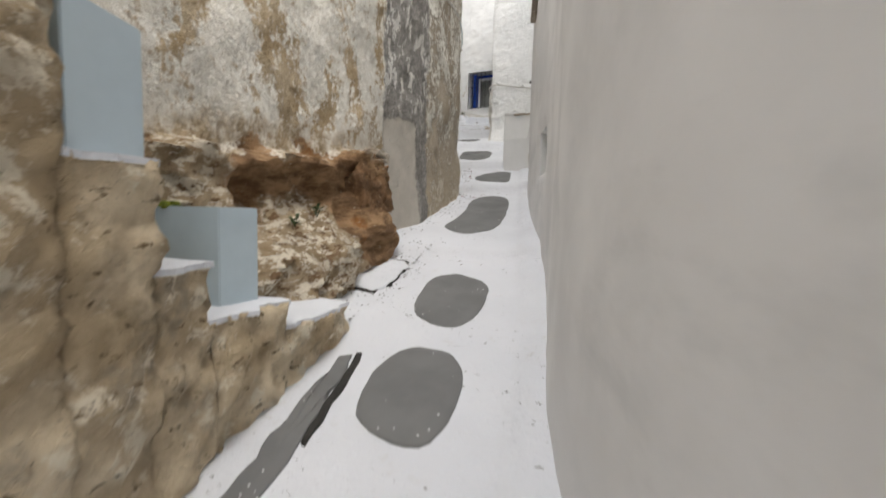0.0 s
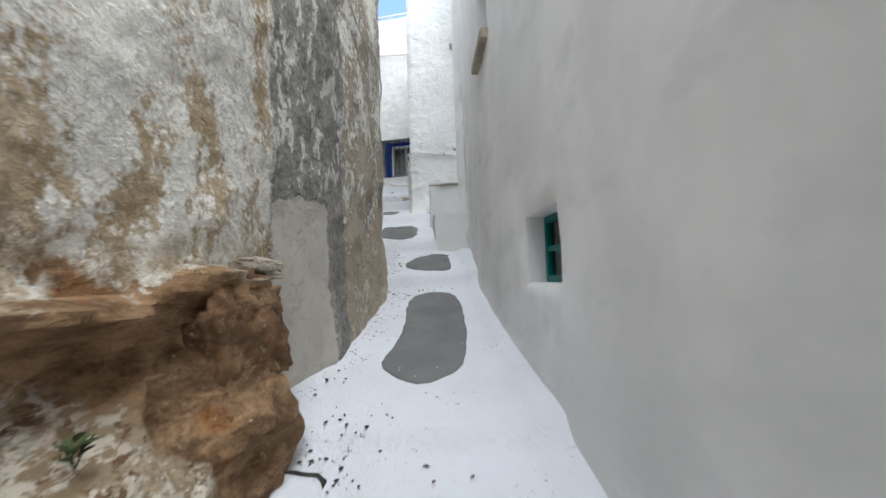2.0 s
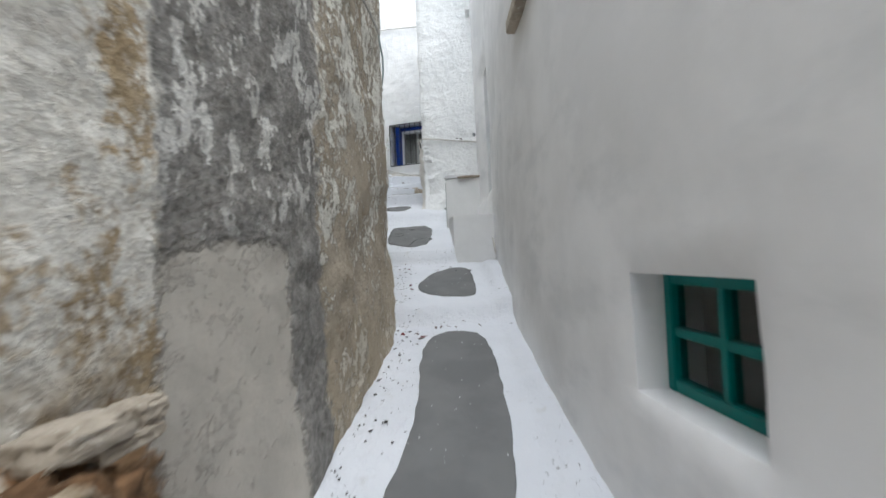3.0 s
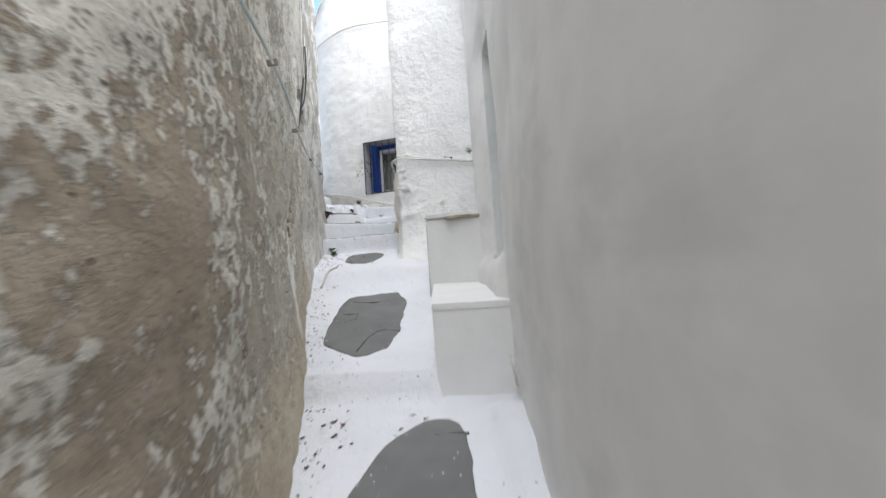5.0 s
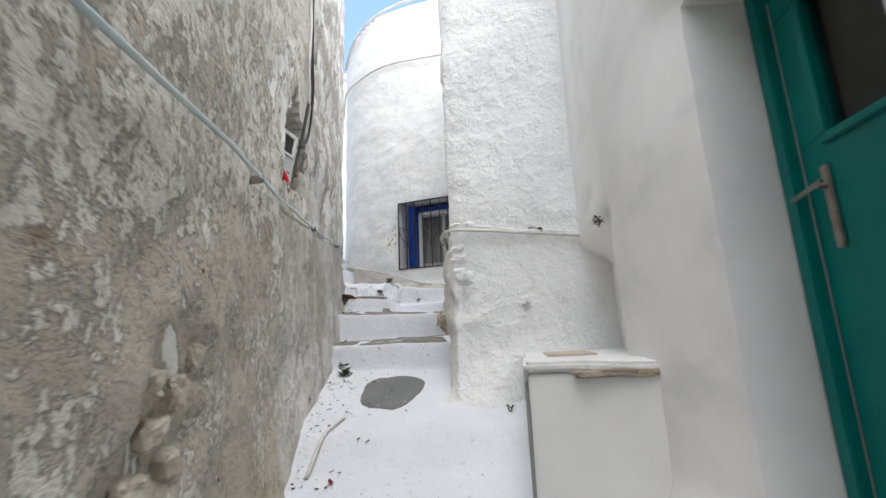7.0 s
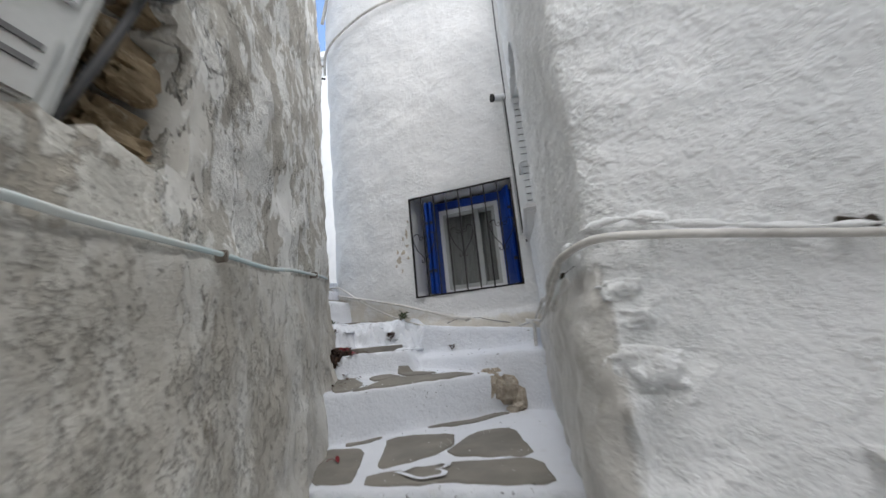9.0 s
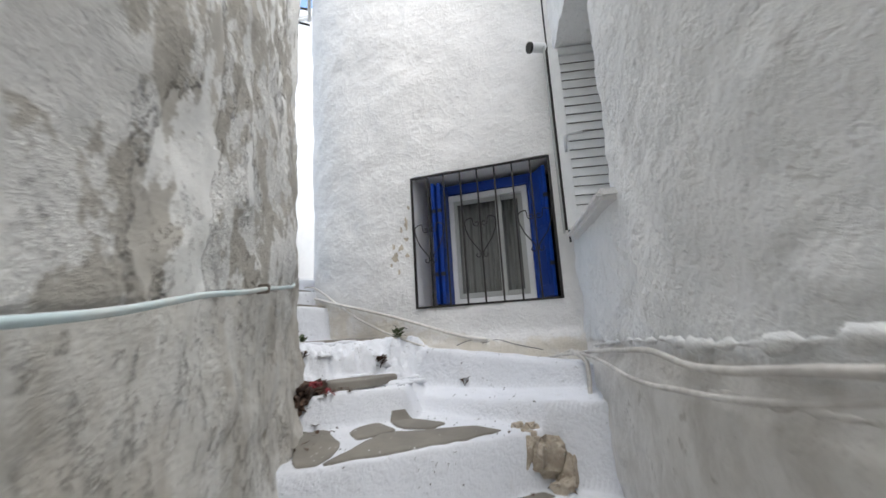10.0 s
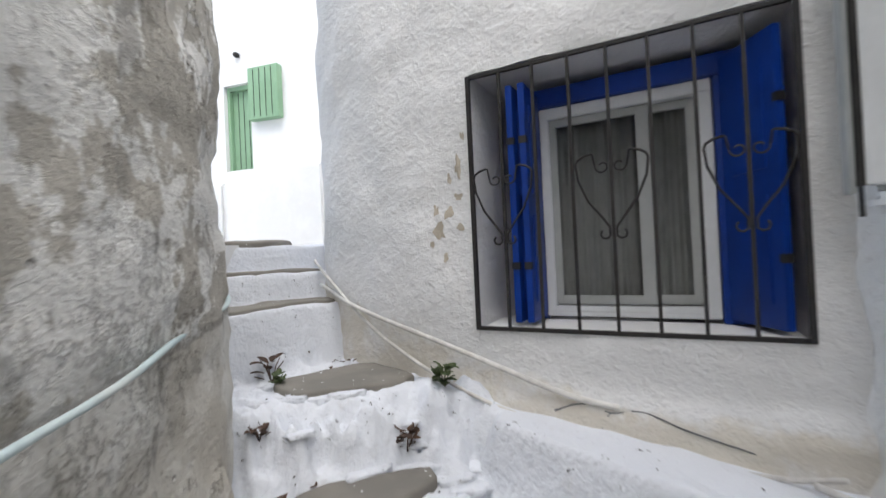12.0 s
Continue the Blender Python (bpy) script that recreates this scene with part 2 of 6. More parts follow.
    c = k.mix(k.math("MULTIPLY", foot, 0.55), c, (0.55, 0.46, 0.33))
    whiter = k.mix(k.step(k.noise(3.2, 9, 0.70, (1, 1, 0.8)), 0.49, 0.515), (0.86, 0.85, 0.82), (0.47, 0.44, 0.385))
    whiter = k.mix(k.step(k.noise(6.0, 5, 0.7, (1, 1, 0.35)), 0.64, 0.72, 0.0, 0.75), whiter, (0.22, 0.20, 0.175))
    c = k.mix(k.step(yw, 9.9, 10.7, 0.0, 0.85), c, whiter)
    # smooth grey render under the conduit, and dark runs where the wall turns the corner
    under = k.math("SUBTRACT", k.math("ADD", 3.14, k.math("MULTIPLY", y, 0.127)), k.math("ADD", z, k.math("MULTIPLY", k.math("SUBTRACT", fl_mid, 0.5), 0.05)))
    render = k.math("MULTIPLY", k.step(under, -0.01, 0.02), k.step(k.math("ADD", yw, k.math("MULTIPLY", wob, 0.6)), 9.7, 10.0))
    dull = k.mix(k.step(k.noise(2.4, 6, 0.66, (1, 1, 0.5)), 0.40, 0.60), (0.68, 0.665, 0.62), (0.50, 0.47, 0.41))
    dull = k.mix(k.step(k.noise(5.0, 7, 0.7, (1, 1, 0.4)), 0.60, 0.66), dull, (0.30, 0.27, 0.22))
    c = k.mix(k.math("MULTIPLY", render, 0.8), c, dull)
    runs = k.math("MULTIPLY", k.step(k.noise(7.0, 7, 0.7, (1, 1, 0.22)), 0.57, 0.64), k.step(yw, 11.7, 12.4))
    c = k.mix(k.math("MULTIPLY", runs, 0.6), c, (0.24, 0.22, 0.19))
    # join by place along the wall
    out = k.mix(k.step(edge, 3.78, 3.82), a, cem)
    out = k.mix(k.step(k.math("ADD", edge, k.math("MULTIPLY", fl_mid, 0.3)), 4.74, 4.80), out, c)
    k.color(out)
    h = k.math("ADD", k.math("MULTIPLY", fl_mid, 0.8), k.math("MULTIPLY", fl_fine, 0.55))
    h = k.math("ADD", h, k.math("MULTIPLY", k.step(cover, 0.49, 0.515), 0.4))
    h = k.math("SUBTRACT", h, k.math("MULTIPLY", pits, 0.5))
    h = k.math("ADD", h, k.math("MULTIPLY", k.noise(55.0, 4, 0.7), 0.3))
    flat = k.math("MULTIPLY", low, k.math("MULTIPLY", k.step(edge, 3.78, 3.82), k.step(edge, 4.66, 4.70, 1.0, 0.0)))
    flat = k.math("MAXIMUM", flat, k.math("MAXIMUM", k.math("MULTIPLY", render, 0.7), k.math("MULTIPLY", daub, k.step(y, 4.9, 5.2))))
    h = k.math("MULTIPLY", h, k.math("SUBTRACT", 1.0, k.math("MULTIPLY", flat, 0.85)))
    h = k.math("MULTIPLY", h, k.step(edge, 3.74, 3.86, 1.25, 1.0))
    return k.bump(h, 0.9, 0.042).m


M_OLD = old_wall_material()


def rock_material(name, c, c2, c3):
    k = Mat(name, 0.95)
    n1, n2 = k.noise(5.0, 6, 0.7, (1, 1, 1.8)), k.noise(22.0, 6, 0.7)
    col = k.mix(k.step(n1, 0.38, 0.6), c, c2)
    col = k.mix(k.step(n2, 0.58, 0.68), col, c3)
    k.color(col)
    return k.bump(k.math("ADD", n1, k.math("MULTIPLY", n2, 0.5)), 0.9, 0.03).m


M_ROCK = rock_material("brown_rock", (0.27, 0.155, 0.08), (0.115, 0.065, 0.034), (0.38, 0.27, 0.17))


def masonry_material():
    """Old tan stone and mortar: pale where limewash clings, brown and grey where it is bare."""
    k = Mat("tan_masonry", 0.95)
    n1, n2, n3 = k.noise(2.2, 6, 0.7, (1, 1, 1.3)), k.noise(8.0, 7, 0.72), k.noise(38.0, 5, 0.7)
    col = k.mix(k.step(n1, 0.38, 0.62), (0.80, 0.67, 0.48), (0.54, 0.42, 0.27))
    col = k.mix(k.step(k.noise(3.1, 5, 0.65), 0.56, 0.68, 0.0, 0.7), col, (0.36, 0.31, 0.24))
    col = k.mix(k.step(n2, 0.55, 0.62, 0.0, 0.85), col, (0.86, 0.78, 0.63))
    col = k.mix(k.step(k.noise(13.0, 6, 0.7, (1, 1, 1.6)), 0.58, 0.66), col, (0.24, 0.17, 0.10))
    k.color(col)
    rel = k.math("ADD", k.math("MULTIPLY", n2, 1.0), k.math("MULTIPLY", n3, 0.35))
    return k.bump(rel, 1.0, 0.05).m


M_MASONRY = masonry_material()
M_RECESS = rock_material("layered_brown_stone", (0.40, 0.31, 0.20), (0.22, 0.165, 0.10), (0.52, 0.44, 0.32))
M_BARED = rock_material("dusty_stone", (0.64, 0.59, 0.50), (0.50, 0.45, 0.37), (0.74, 0.71, 0.64))
M_RUBBLE = rock_material("pale_stone", (0.5, 0.44, 0.36), (0.34, 0.29, 0.23), (0.62, 0.58, 0.5))


def slab_material(name, c, c2):
    k = Mat(name, 0.85)
    n1, n2 = k.noise(3.0, 4), k.noise(40.0, 5, 0.7)
    col = k.mix(k.step(n1, 0.35, 0.65), c, c2)
    specks = k.step(k.voronoi(22.0), 0.09, 0.11, 1.0, 0.0)
    specks = k.math("MULTIPLY", specks, k.step(k.noise(5.0, 2), 0.5, 0.56))
    col = k.mix(specks, col, (0.7, 0.7, 0.7))
    k.color(col)
    return k.bump(n2, 0.35, 0.004).m


M_STONE = slab_material("grey_painted_stone", (0.185, 0.187, 0.185), (0.155, 0.157, 0.156))
M_SLAB = slab_material("grey_brown_slab", (0.24, 0.222, 0.192), (0.185, 0.172, 0.15))
M_BLUE = plain("blue_paint", (0.005, 0.045, 0.30), (0.004, 0.033, 0.22), 10, 0.4, bump=0.1)
M_TEAL = plain("teal_paint", (0.0, 0.17, 0.155), (0.0, 0.14, 0.13), 8, 0.35, bump=0.08)
M_GREEN = plain("pale_green_paint", (0.26, 0.41, 0.27), (0.21, 0.35, 0.22), 10, 0.6, stretch=(6, 6, 0.6))
M_IRON = plain("black_iron", (0.028, 0.028, 0.03), (0.04, 0.036, 0.033), 40, 0.5, 0.2)
M_STEEL = plain("worn_steel", (0.42, 0.38, 0.34), (0.3, 0.26, 0.22), 30, 0.4, 0.8)
M_PANEL = plain("blue_grey_render", (0.54, 0.64, 0.70), (0.49, 0.59, 0.65), 5, 0.7)
M_WHITE_METAL = plain("white_aluminium", (0.72, 0.73, 0.74), (0.66, 0.67, 0.68), 12, 0.4)
M_SHUTTER = plain("white_shutter", (0.78, 0.79, 0.79), (0.71, 0.72, 0.72), 12, 0.5)
M_CURTAIN = plain("grey_curtain", (0.30, 0.30, 0.29), (0.24, 0.24, 0.235), 25, 0.95)
M_CABLE = plain("painted_cable", (0.70, 0.68, 0.64), (0.5, 0.48, 0.45), 18, 0.6)
M_PIPE_BLUE = plain("pale_blue_conduit", (0.52, 0.63, 0.64), (0.66, 0.67, 0.63), 5, 0.5)
M_DARK_CABLE = plain("dark_cable", (0.05, 0.05, 0.05), None, 20, 0.6)
M_METER = plain("pale_plastic", (0.55, 0.56, 0.54), (0.47, 0.48, 0.46), 8, 0.5)
M_GREY_PLASTIC = plain("grey_plastic", (0.42, 0.43, 0.42), (0.36, 0.37, 0.36), 8, 0.5)
M_RED = plain("red_paint", (0.55, 0.01, 0.02), (0.45, 0.01, 0.015), 8, 0.3)
M_SOIL = plain("soil", (0.06, 0.05, 0.035), (0.03, 0.025, 0.02), 30, 0.95, bump=0.6, dist=0.01)
M_LEAF = plain("leaf", (0.055, 0.085, 0.03), (0.09, 0.11, 0.05), 30, 0.6)
M_MOSS = plain("moss", (0.22, 0.24, 0.03), (0.1, 0.13, 0.02), 60, 0.9)
M_DRY = plain("dry_leaf", (0.10, 0.06, 0.04), (0.045, 0.03, 0.025), 30, 0.8)
M_RED_LEAF = plain("red_petal", (0.20, 0.02, 0.025), (0.10, 0.012, 0.016), 30, 0.7)
M_DARK = plain("dark_gap", (0.045, 0.043, 0.04), (0.025, 0.024, 0.023), 20, 0.95)
M_SAND = plain("sand_render", (0.55, 0.49, 0.40), None, 20, 0.9)
# unseen rooms get a dark colour that stands in for indoor shade
M_ROOM = plain("painted_dim_room", (0.12, 0.115, 0.11), None, 5, 0.9)


def glass_material():
    k = Mat("window_glass", 0.04)
    k.b.inputs["Transmission Weight"].default_value = 1.0
    k.b.inputs["IOR"].default_value = 1.1
    k.b.inputs["Specular IOR Level"].default_value = 0.6
    k.color((0.75, 0.77, 0.77))
    return k.m


M_GLASS = glass_material()


# ---- helpers of this scene ----
def mesh_ob(name, bm, mat, parent=None, smooth=False):
    me = bpy.data.meshes.new(name)
    bm.to_mesh(me)
    bm.free()
    if mat:
        me.materials.append(mat)
    if smooth:
        me.shade_smooth()
    ob = new(name, me)
    if parent:
        ob.parent = parent
    return ob


def part(name, bm, mat, parent, label="", smooth=False):
    return tagged(mesh_ob(name, bm, mat, parent, smooth), label)


def add_box(bm, x0, x1, y0, y1, z0, z1, bevel=0.0, m=None):
    r = bmesh.ops.create_cube(bm, size=1.0)
    mt = Matrix.Translation(((x0 + x1) / 2, (y0 + y1) / 2, (z0 + z1) / 2)) @ Matrix.Diagonal((x1 - x0, y1 - y0, z1 - z0, 1))
    bmesh.ops.transform(bm, matrix=(m @ mt) if m else mt, verts=r["verts"])
    if bevel:
        es = list({e for v in r["verts"] for e in v.link_edges})
        bmesh.ops.bevel(bm, geom=es, offset=bevel, segments=2, affect="EDGES")
    return bm


def box(x0, x1, y0, y1, z0, z1, bevel=0.0, m=None):
    return add_box(bmesh.new(), x0, x1, y0, y1, z0, z1, bevel, m)


def polyline(pts):
    """Length along a plan line -> point and right-hand normal."""
    p = [Vector((*q, 0)) for q in pts]
    acc = [0.0]
    for a, b in zip(p, p[1:]):
        acc.append(acc[-1] + (b - a).length)

    def at(s):
        i = 0
        while i < len(acc) - 2 and s > acc[i + 1]:
            i += 1
        f = (s - acc[i]) / max(1e-6, acc[i + 1] - acc[i])
        a, b = p[i], p[i + 1]
        p0, p3 = p[max(0, i - 1)], p[min(len(p) - 1, i + 2)]
        f2, f3 = f * f, f * f * f
        pos = 0.5 * (2 * a + (b - p0) * f + (2 * p0 - 5 * a + 4 * b - p3) * f2 + (3 * a - p0 - 3 * b + p3) * f3)
        d = (0.5 * ((b - p0) + 2 * (2 * p0 - 5 * a + 4 * b - p3) * f + 3 * (3 * a - p0 - 3 * b + p3) * f2)).normalized()
        return pos, Vector((d.y, -d.x, 0))

    return at, acc


def ticks(lo, hi, step, extra=()):
    n = max(1, round((hi - lo) / step))
    v = sorted([lo + (hi - lo) * i / n for i in range(n + 1)] + [e for e in extra if lo < e < hi])
    out = [v[0]]
    for x in v[1:]:
        if x - out[-1] > step * 0.3:
            out.append(x)
        elif x in extra:
            out[-1] = x
    out[-1] = hi
    return out


def wall(name, pts, z0, z1, thick, mat, side=1, step=0.08, holes=(), bulge=None, cut=None):
    """A solid wall along a plan line. side 1: its face looks to the right of the line. holes: (s0, s1, z0, z1).
    bulge(p, n, z): how far the face comes out there. cut(p, z): True where the wall is missing."""
    at, acc = polyline(pts)
    ss = ticks(0, acc[-1], step, [e for h in holes for e in h[:2]])
    zs = ticks(z0, z1, step, [e for h in holes for e in h[2:]])
    front, back, faces = [], [], []
    for s in ss:
        p, n = at(s)
        n = n * side
        for z in zs:
            d = bulge(p, n, z) if bulge else 0.0
            q = p + n * d
            front.append((q.x, q.y, z))
            b = p - n * thick
            back.append((b.x, b.y, z))
    nz = len(zs)
    keep = {}
    for i in range(len(ss) - 1):
        for j in range(nz - 1):
            sm, zm = (ss[i] + ss[i + 1]) / 2, (zs[j] + zs[j + 1]) / 2
            if any(h[0] < sm < h[1] and h[2] < zm < h[3] for h in holes):
                continue
            if cut and cut(at(sm)[0], zm):
                continue
            keep[i, j] = (i * nz + j, (i + 1) * nz + j, (i + 1) * nz + j + 1, i * nz + j + 1)
    off = len(front)
    edge = {}
    for f in keep.values():
        f = f if side == 1 else f[::-1]
        faces.append(f[::1])
        faces.append(tuple(v + off for v in f[::-1]))
        for a, b in zip(f, f[1:] + f[:1]):
            edge[a, b] = True
    for a, b in edge:
        if (b, a) not in edge:
            faces.append((b, a, a + off, b + off))
    me = bpy.data.meshes.new(name)
    me.from_pydata(front + back, [], faces)
    me.validate()
    me.materials.append(mat)
    me.shade_smooth()
    bm = bmesh.new()
    bm.from_mesh(me)
    for e in bm.edges:
        if len(e.link_faces) == 2 and e.calc_face_angle(0) > 0.9:
            e.smooth = False
    bm.to_mesh(me)
    bm.free()
    return tagged(new(name, me), kind="structure")


def rough(p, z, amount, scale):
    return amount * (noise.fractal(Vector((p.x, p.y, z)) * scale, 0.8, 2.1, 4))


def smooth01(v):
    v = min(1.0, max(0.0, v))
    return v * v * (3 - 2 * v)


def empty(name, m=None):
    ob = new(name)
    if m:
        ob.matrix_world = m
    return ob


def add_tube(bm, pts, r, n=8):
    """A round bar along points."""
    pts = [Vector(p) for p in pts]
    rings = []
    for i, p in enumerate(pts):
        d = (pts[min(i + 1, len(pts) - 1)] - pts[max(i - 1, 0)]).normalized()
        a = d.orthogonal().normalized() if i == 0 else (rings_a - d * rings_a.dot(d)).normalized()
        rings_a = a
        b = d.cross(a)
        rings.append([bm.verts.new(p + (a * math.cos(2 * math.pi * j / n) + b * math.sin(2 * math.pi * j / n)) * r) for j in range(n)])
    for r0, r1 in zip(rings, rings[1:]):
        for j in range(n):
            f = bm.faces.new((r0[j], r0[(j + 1) % n], r1[(j + 1) % n], r1[j]))
            f.smooth = True
    bm.faces.new(rings[0][::-1])
    bm.faces.new(rings[-1])
    return bm


def tube(pts, r, n=8):
    return add_tube(bmesh.new(), pts, r, n)


def crisp(bm, angle=0.55):
    for f in bm.faces:
        f.smooth = True
    for e in bm.edges:
        if len(e.link_faces) == 2 and e.calc_face_angle(0) > angle:
            e.smooth = False


def sag(pts, per=8, wob=0.0, seed=0.0):
    """A smooth line through points, with a little waver."""
    v = [Vector(p) for p in pts]
    out = []
    for i in range(len(v) - 1):
        p0, a, b, p3 = v[max(0, i - 1)], v[i], v[i + 1], v[min(len(v) - 1, i + 2)]
        for s in range(per):
            f = s / per
            q = 0.5 * (2 * a + (b - p0) * f + (2 * p0 - 5 * a + 4 * b - p3) * f * f + (3 * a - p0 - 3 * b + p3) * f ** 3)
            out.append(q + noise.noise_vector(q * 3 + Vector((seed, 0, 0))) * wob)
    out.append(v[-1])
    return out


def rock_bm(size, seed, cuts=4, amount=0.18, freq=1.6):
    """A broken stone: a ball pulled to facets and lumps."""
    bm = bmesh.new()
    bmesh.ops.create_icosphere(bm, subdivisions=cuts, radius=1.0)
    off = Vector((seed * 7.1, seed * 3.3, seed))
    for v in bm.verts:
        c = v.co.copy()
        p = Vector([math.copysign(abs(q) ** 0.62, q) for q in c])
        d = 1 + amount * noise.fractal(c * freq + off, 0.7, 2.2, 4) + 0.06 * noise.cell(c * 2.2 + off)
        v.co = Vector((p.x * size[0], p.y * size[1], p.z * size[2])) * d
    return bm


def outline(corners, rounds=2, wob=0.02, seed=0.0, cut=0.22):
    """A slab's outline: corners cut round, then uneven."""
    p = [Vector((*c, 0)) for c in corners]
    for _ in range(rounds):
        q = []
        for a, b in zip(p, p[1:] + p[:1]):
            q += [a.lerp(b, cut), a.lerp(b, 1 - cut)]
        p = q
    fine = []
    for a, b in zip(p, p[1:] + p[:1]):
        n = max(1, int((b - a).length / 0.05))
        fine += [a.lerp(b, i / n) for i in range(n)]
    return [q + noise.noise_vector(Vector((q.x * 9, q.y * 9, seed))) * wob for q in fine]


def slab(name, corners, mat, label, category, rounds=2, wob=0.012, lift=0.012, seed=0.0, group="", parent=None, cut=0.22, level=None):
    """A stone lying in the ground: its top follows the ground, its edge is let in."""
    ring = outline(corners, rounds, wob, seed, cut)
    c = sum(ring, Vector()) / len(ring)
    bm = bmesh.new()
    rows = []
    for f, dz in ((1.0, -0.03), (1.0, lift * 0.5), (0.97, lift), (0.85, lift), (0.7, lift), (0.55, lift), (0.4, lift), (0.25, lift), (0.1, lift)):
        row = []
        for q in ring:
            w = c.lerp(q, f)
            row.append(bm.verts.new((w.x, w.y, (ground_z(w.x, w.y) if level is None else level) + dz)))
        rows.append(row)
    n = len(ring)
    for r0, r1 in zip(rows, rows[1:]):
        for j in range(n):
            bm.faces.new((r0[j], r0[(j + 1) % n], r1[(j + 1) % n], r1[j]))
    bm.faces.new(rows[-1])
    bmesh.ops.recalc_face_normals(bm, faces=bm.faces)
    ob = mesh_ob(name, bm, mat, parent, True)
    if not parent:
        tagged(ob, label, category, group)
    return ob


# ---- ground ----
LIPS = [  # y of the lip at x = -1, its change with x, height below, height above, softness
    (3.55, 0.0, 0.95, 1.05, 0.12),
    (6.3, 0.1, 1.60, 1.76, 0.10),
    (7.72, 0.0, 2.09, 2.25, 0.06),
    (10.15, 0.15, 2.78, 2.98, 0.3),
    (11.2, -0.12, 3.27, 3.51, 0.05),
]


def ramp(v, soft):
    return smooth01(v / soft + 0.5)


def height(x, y):
    z, y_prev = -0.7, -4.0
    for y0, skew, lo, hi, soft in LIPS:
        yl = y0 + skew * (x + 1)
        if y < yl - soft / 2:
            return z + (lo - z) * (y - y_prev) / max(0.05, yl - soft / 2 - y_prev)
        if y0 == 7.72 and x > -1.02 and y < 7.95:
            return lo + 0.1 * (y - yl)
        if y < yl + soft / 2:
            return lo + (hi - lo) * smooth01((y - yl + soft / 2) / soft)
        z, y_prev = hi, yl + soft / 2
    z += 0.05 * (y - y_prev)
    # skewed steps at the head of the lane
    v = y - (13.59 + 0.57 * (x + 1))
    if v > -0.05:
        z = max(z, z + (3.87 + 0.1 * max(0.0, v) - z) * ramp(v, 0.05))
    v = y - (12.46 - 0.41 * (x + 1))
    if v > -0.05:
        z = max(z, z + (4.02 + 0.2 * max(0.0, v) - z) * ramp(v, 0.05))
    v = y - (12.78 - 0.36 * (x + 1))
    if v > -0.05:
        z = max(z, z + (4.20 + 0.12 * (-1.9 - x) - z) * ramp(v, 0.05))
    # broken slope, then stairs that climb round the corner
    if x < -2.9:
        v = (x + 3.05) * -0.5 + (y - 13.15) * 0.85
        q = Vector((x, y, 3))
        lump = 0.09 * noise.fractal(q * 7, 0.7, 2, 4) + 0.22 * (0.25 - abs(noise.noise(q * 8.5)))
        side = smooth01((-2.92 - x) / 0.12)
        if v > -0.3:
            low = 4.12 - z
            z += side * low * smooth01((v + 0.12) / 0.05)
            slope = smooth01((v - 0.25) / 0.24)
            z += side * (0.27 * slope + lump * (0.3 * smooth01((v - 0.22) / 0.05) + 1.1 * (1 - abs(2 * slope - 1))))
        u = (x + 3.87) * -0.9 + (y - 14.14) * 0.43
        for lip, top in ((0.0, 4.71), (0.28, 4.88), (0.6, 5.05)):
            if u > lip - 0.04:
                z = max(z, z + (top - z) * ramp(u - lip, 0.06))
        if u > 0.7:
            z = 5.05 + 0.08 * (u - 0.7)
    return z


def ground_z(x, y):
    n = noise.fractal(Vector((x, y, 0)) * 3.0, 0.9, 2, 3) * 0.012 + noise.noise(Vector((x, y, 5)) * 12) * 0.004
    z = height(x, y) + n
    # the lane's edge coves up a little to the right-hand wall
    wx = -0.02 - 0.13 * max(0.0, y - 2.0) * 0.85
    if 0.5 < y < 7.6 and x > wx - 0.14:
        z += 0.05 * smooth01((x - wx + 0.14) / 0.14)
    return z


def ground_patch(name, x0, x1, y0, y1, step, mat):
    nx, ny = round((x1 - x0) / step), round((y1 - y0) / step)
    vs, fs = [], []
    for j in range(ny + 1):
        for i in range(nx + 1):
            x, y = x0 + (x1 - x0) * i / nx, y0 + (y1 - y0) * j / ny
            vs.append((x, y, ground_z(x, y)))
    for j in range(ny):
        for i in range(nx):
            a = j * (nx + 1) + i
            fs.append((a, a + 1, a + nx + 2, a + nx + 1))
    me = bpy.data.meshes.new(name)
    me.from_pydata(vs, [], fs)
    me.materials.append(mat)
    me.shade_smooth()
    return tagged(new(name, me), kind="structure")


ground_patch("ground", -2.6, 1.2, -4.0, 11.0, 0.035, M_GROUND)
ground_patch("ground", -4.6, -1.4, 11.0, 15.2, 0.01, M_GROUND)
ground_patch("ground", -3.6, -2.6, 9.0, 11.0, 0.04, M_GROUND)
far_ground = mesh_ob("ground", box(-60, 60, 15.2, 80, 4.0, 5.0), M_PLAIN_WHITE)
tagged(far_ground, kind="structure")
base_ground = mesh_ob("ground", box(-300, 300, -300, 300, -1.7, -1.3), M_PLAIN_WHITE)
tagged(base_ground, kind="structure")
side_ground = mesh_ob("ground", box(-60, -4.6, 12.9, 15.2, 4.0, 5.06), M_PLAIN_WHITE)
tagged(side_ground, kind="structure")

# ---- walls ----
RIGHT = [(0.9, -4.0), (0.55, -1.5), (0.36, 0.2), (0.17, 0.9), (0.03, 1.7), (-0.01, 2.4), (-0.07, 3.2), (-0.15, 3.8), (-0.28, 4.6), (-0.37, 5.4), (-0.44, 6.0), (-0.5, 6.8), (-0.55, 7.7), (-0.64, 8.75), (-0.72, 9.2), (-0.75, 9.9), (-0.74, 10.8)]
at_r, acc_r = polyline(RIGHT)


def s_at_y(at, acc, y):
    lo, hi = 0.0, acc[-1]
    for _ in range(40):
        mid = (lo + hi) / 2
        if at(mid)[0].y < y:
            lo = mid
        else:
            hi = mid
    return lo


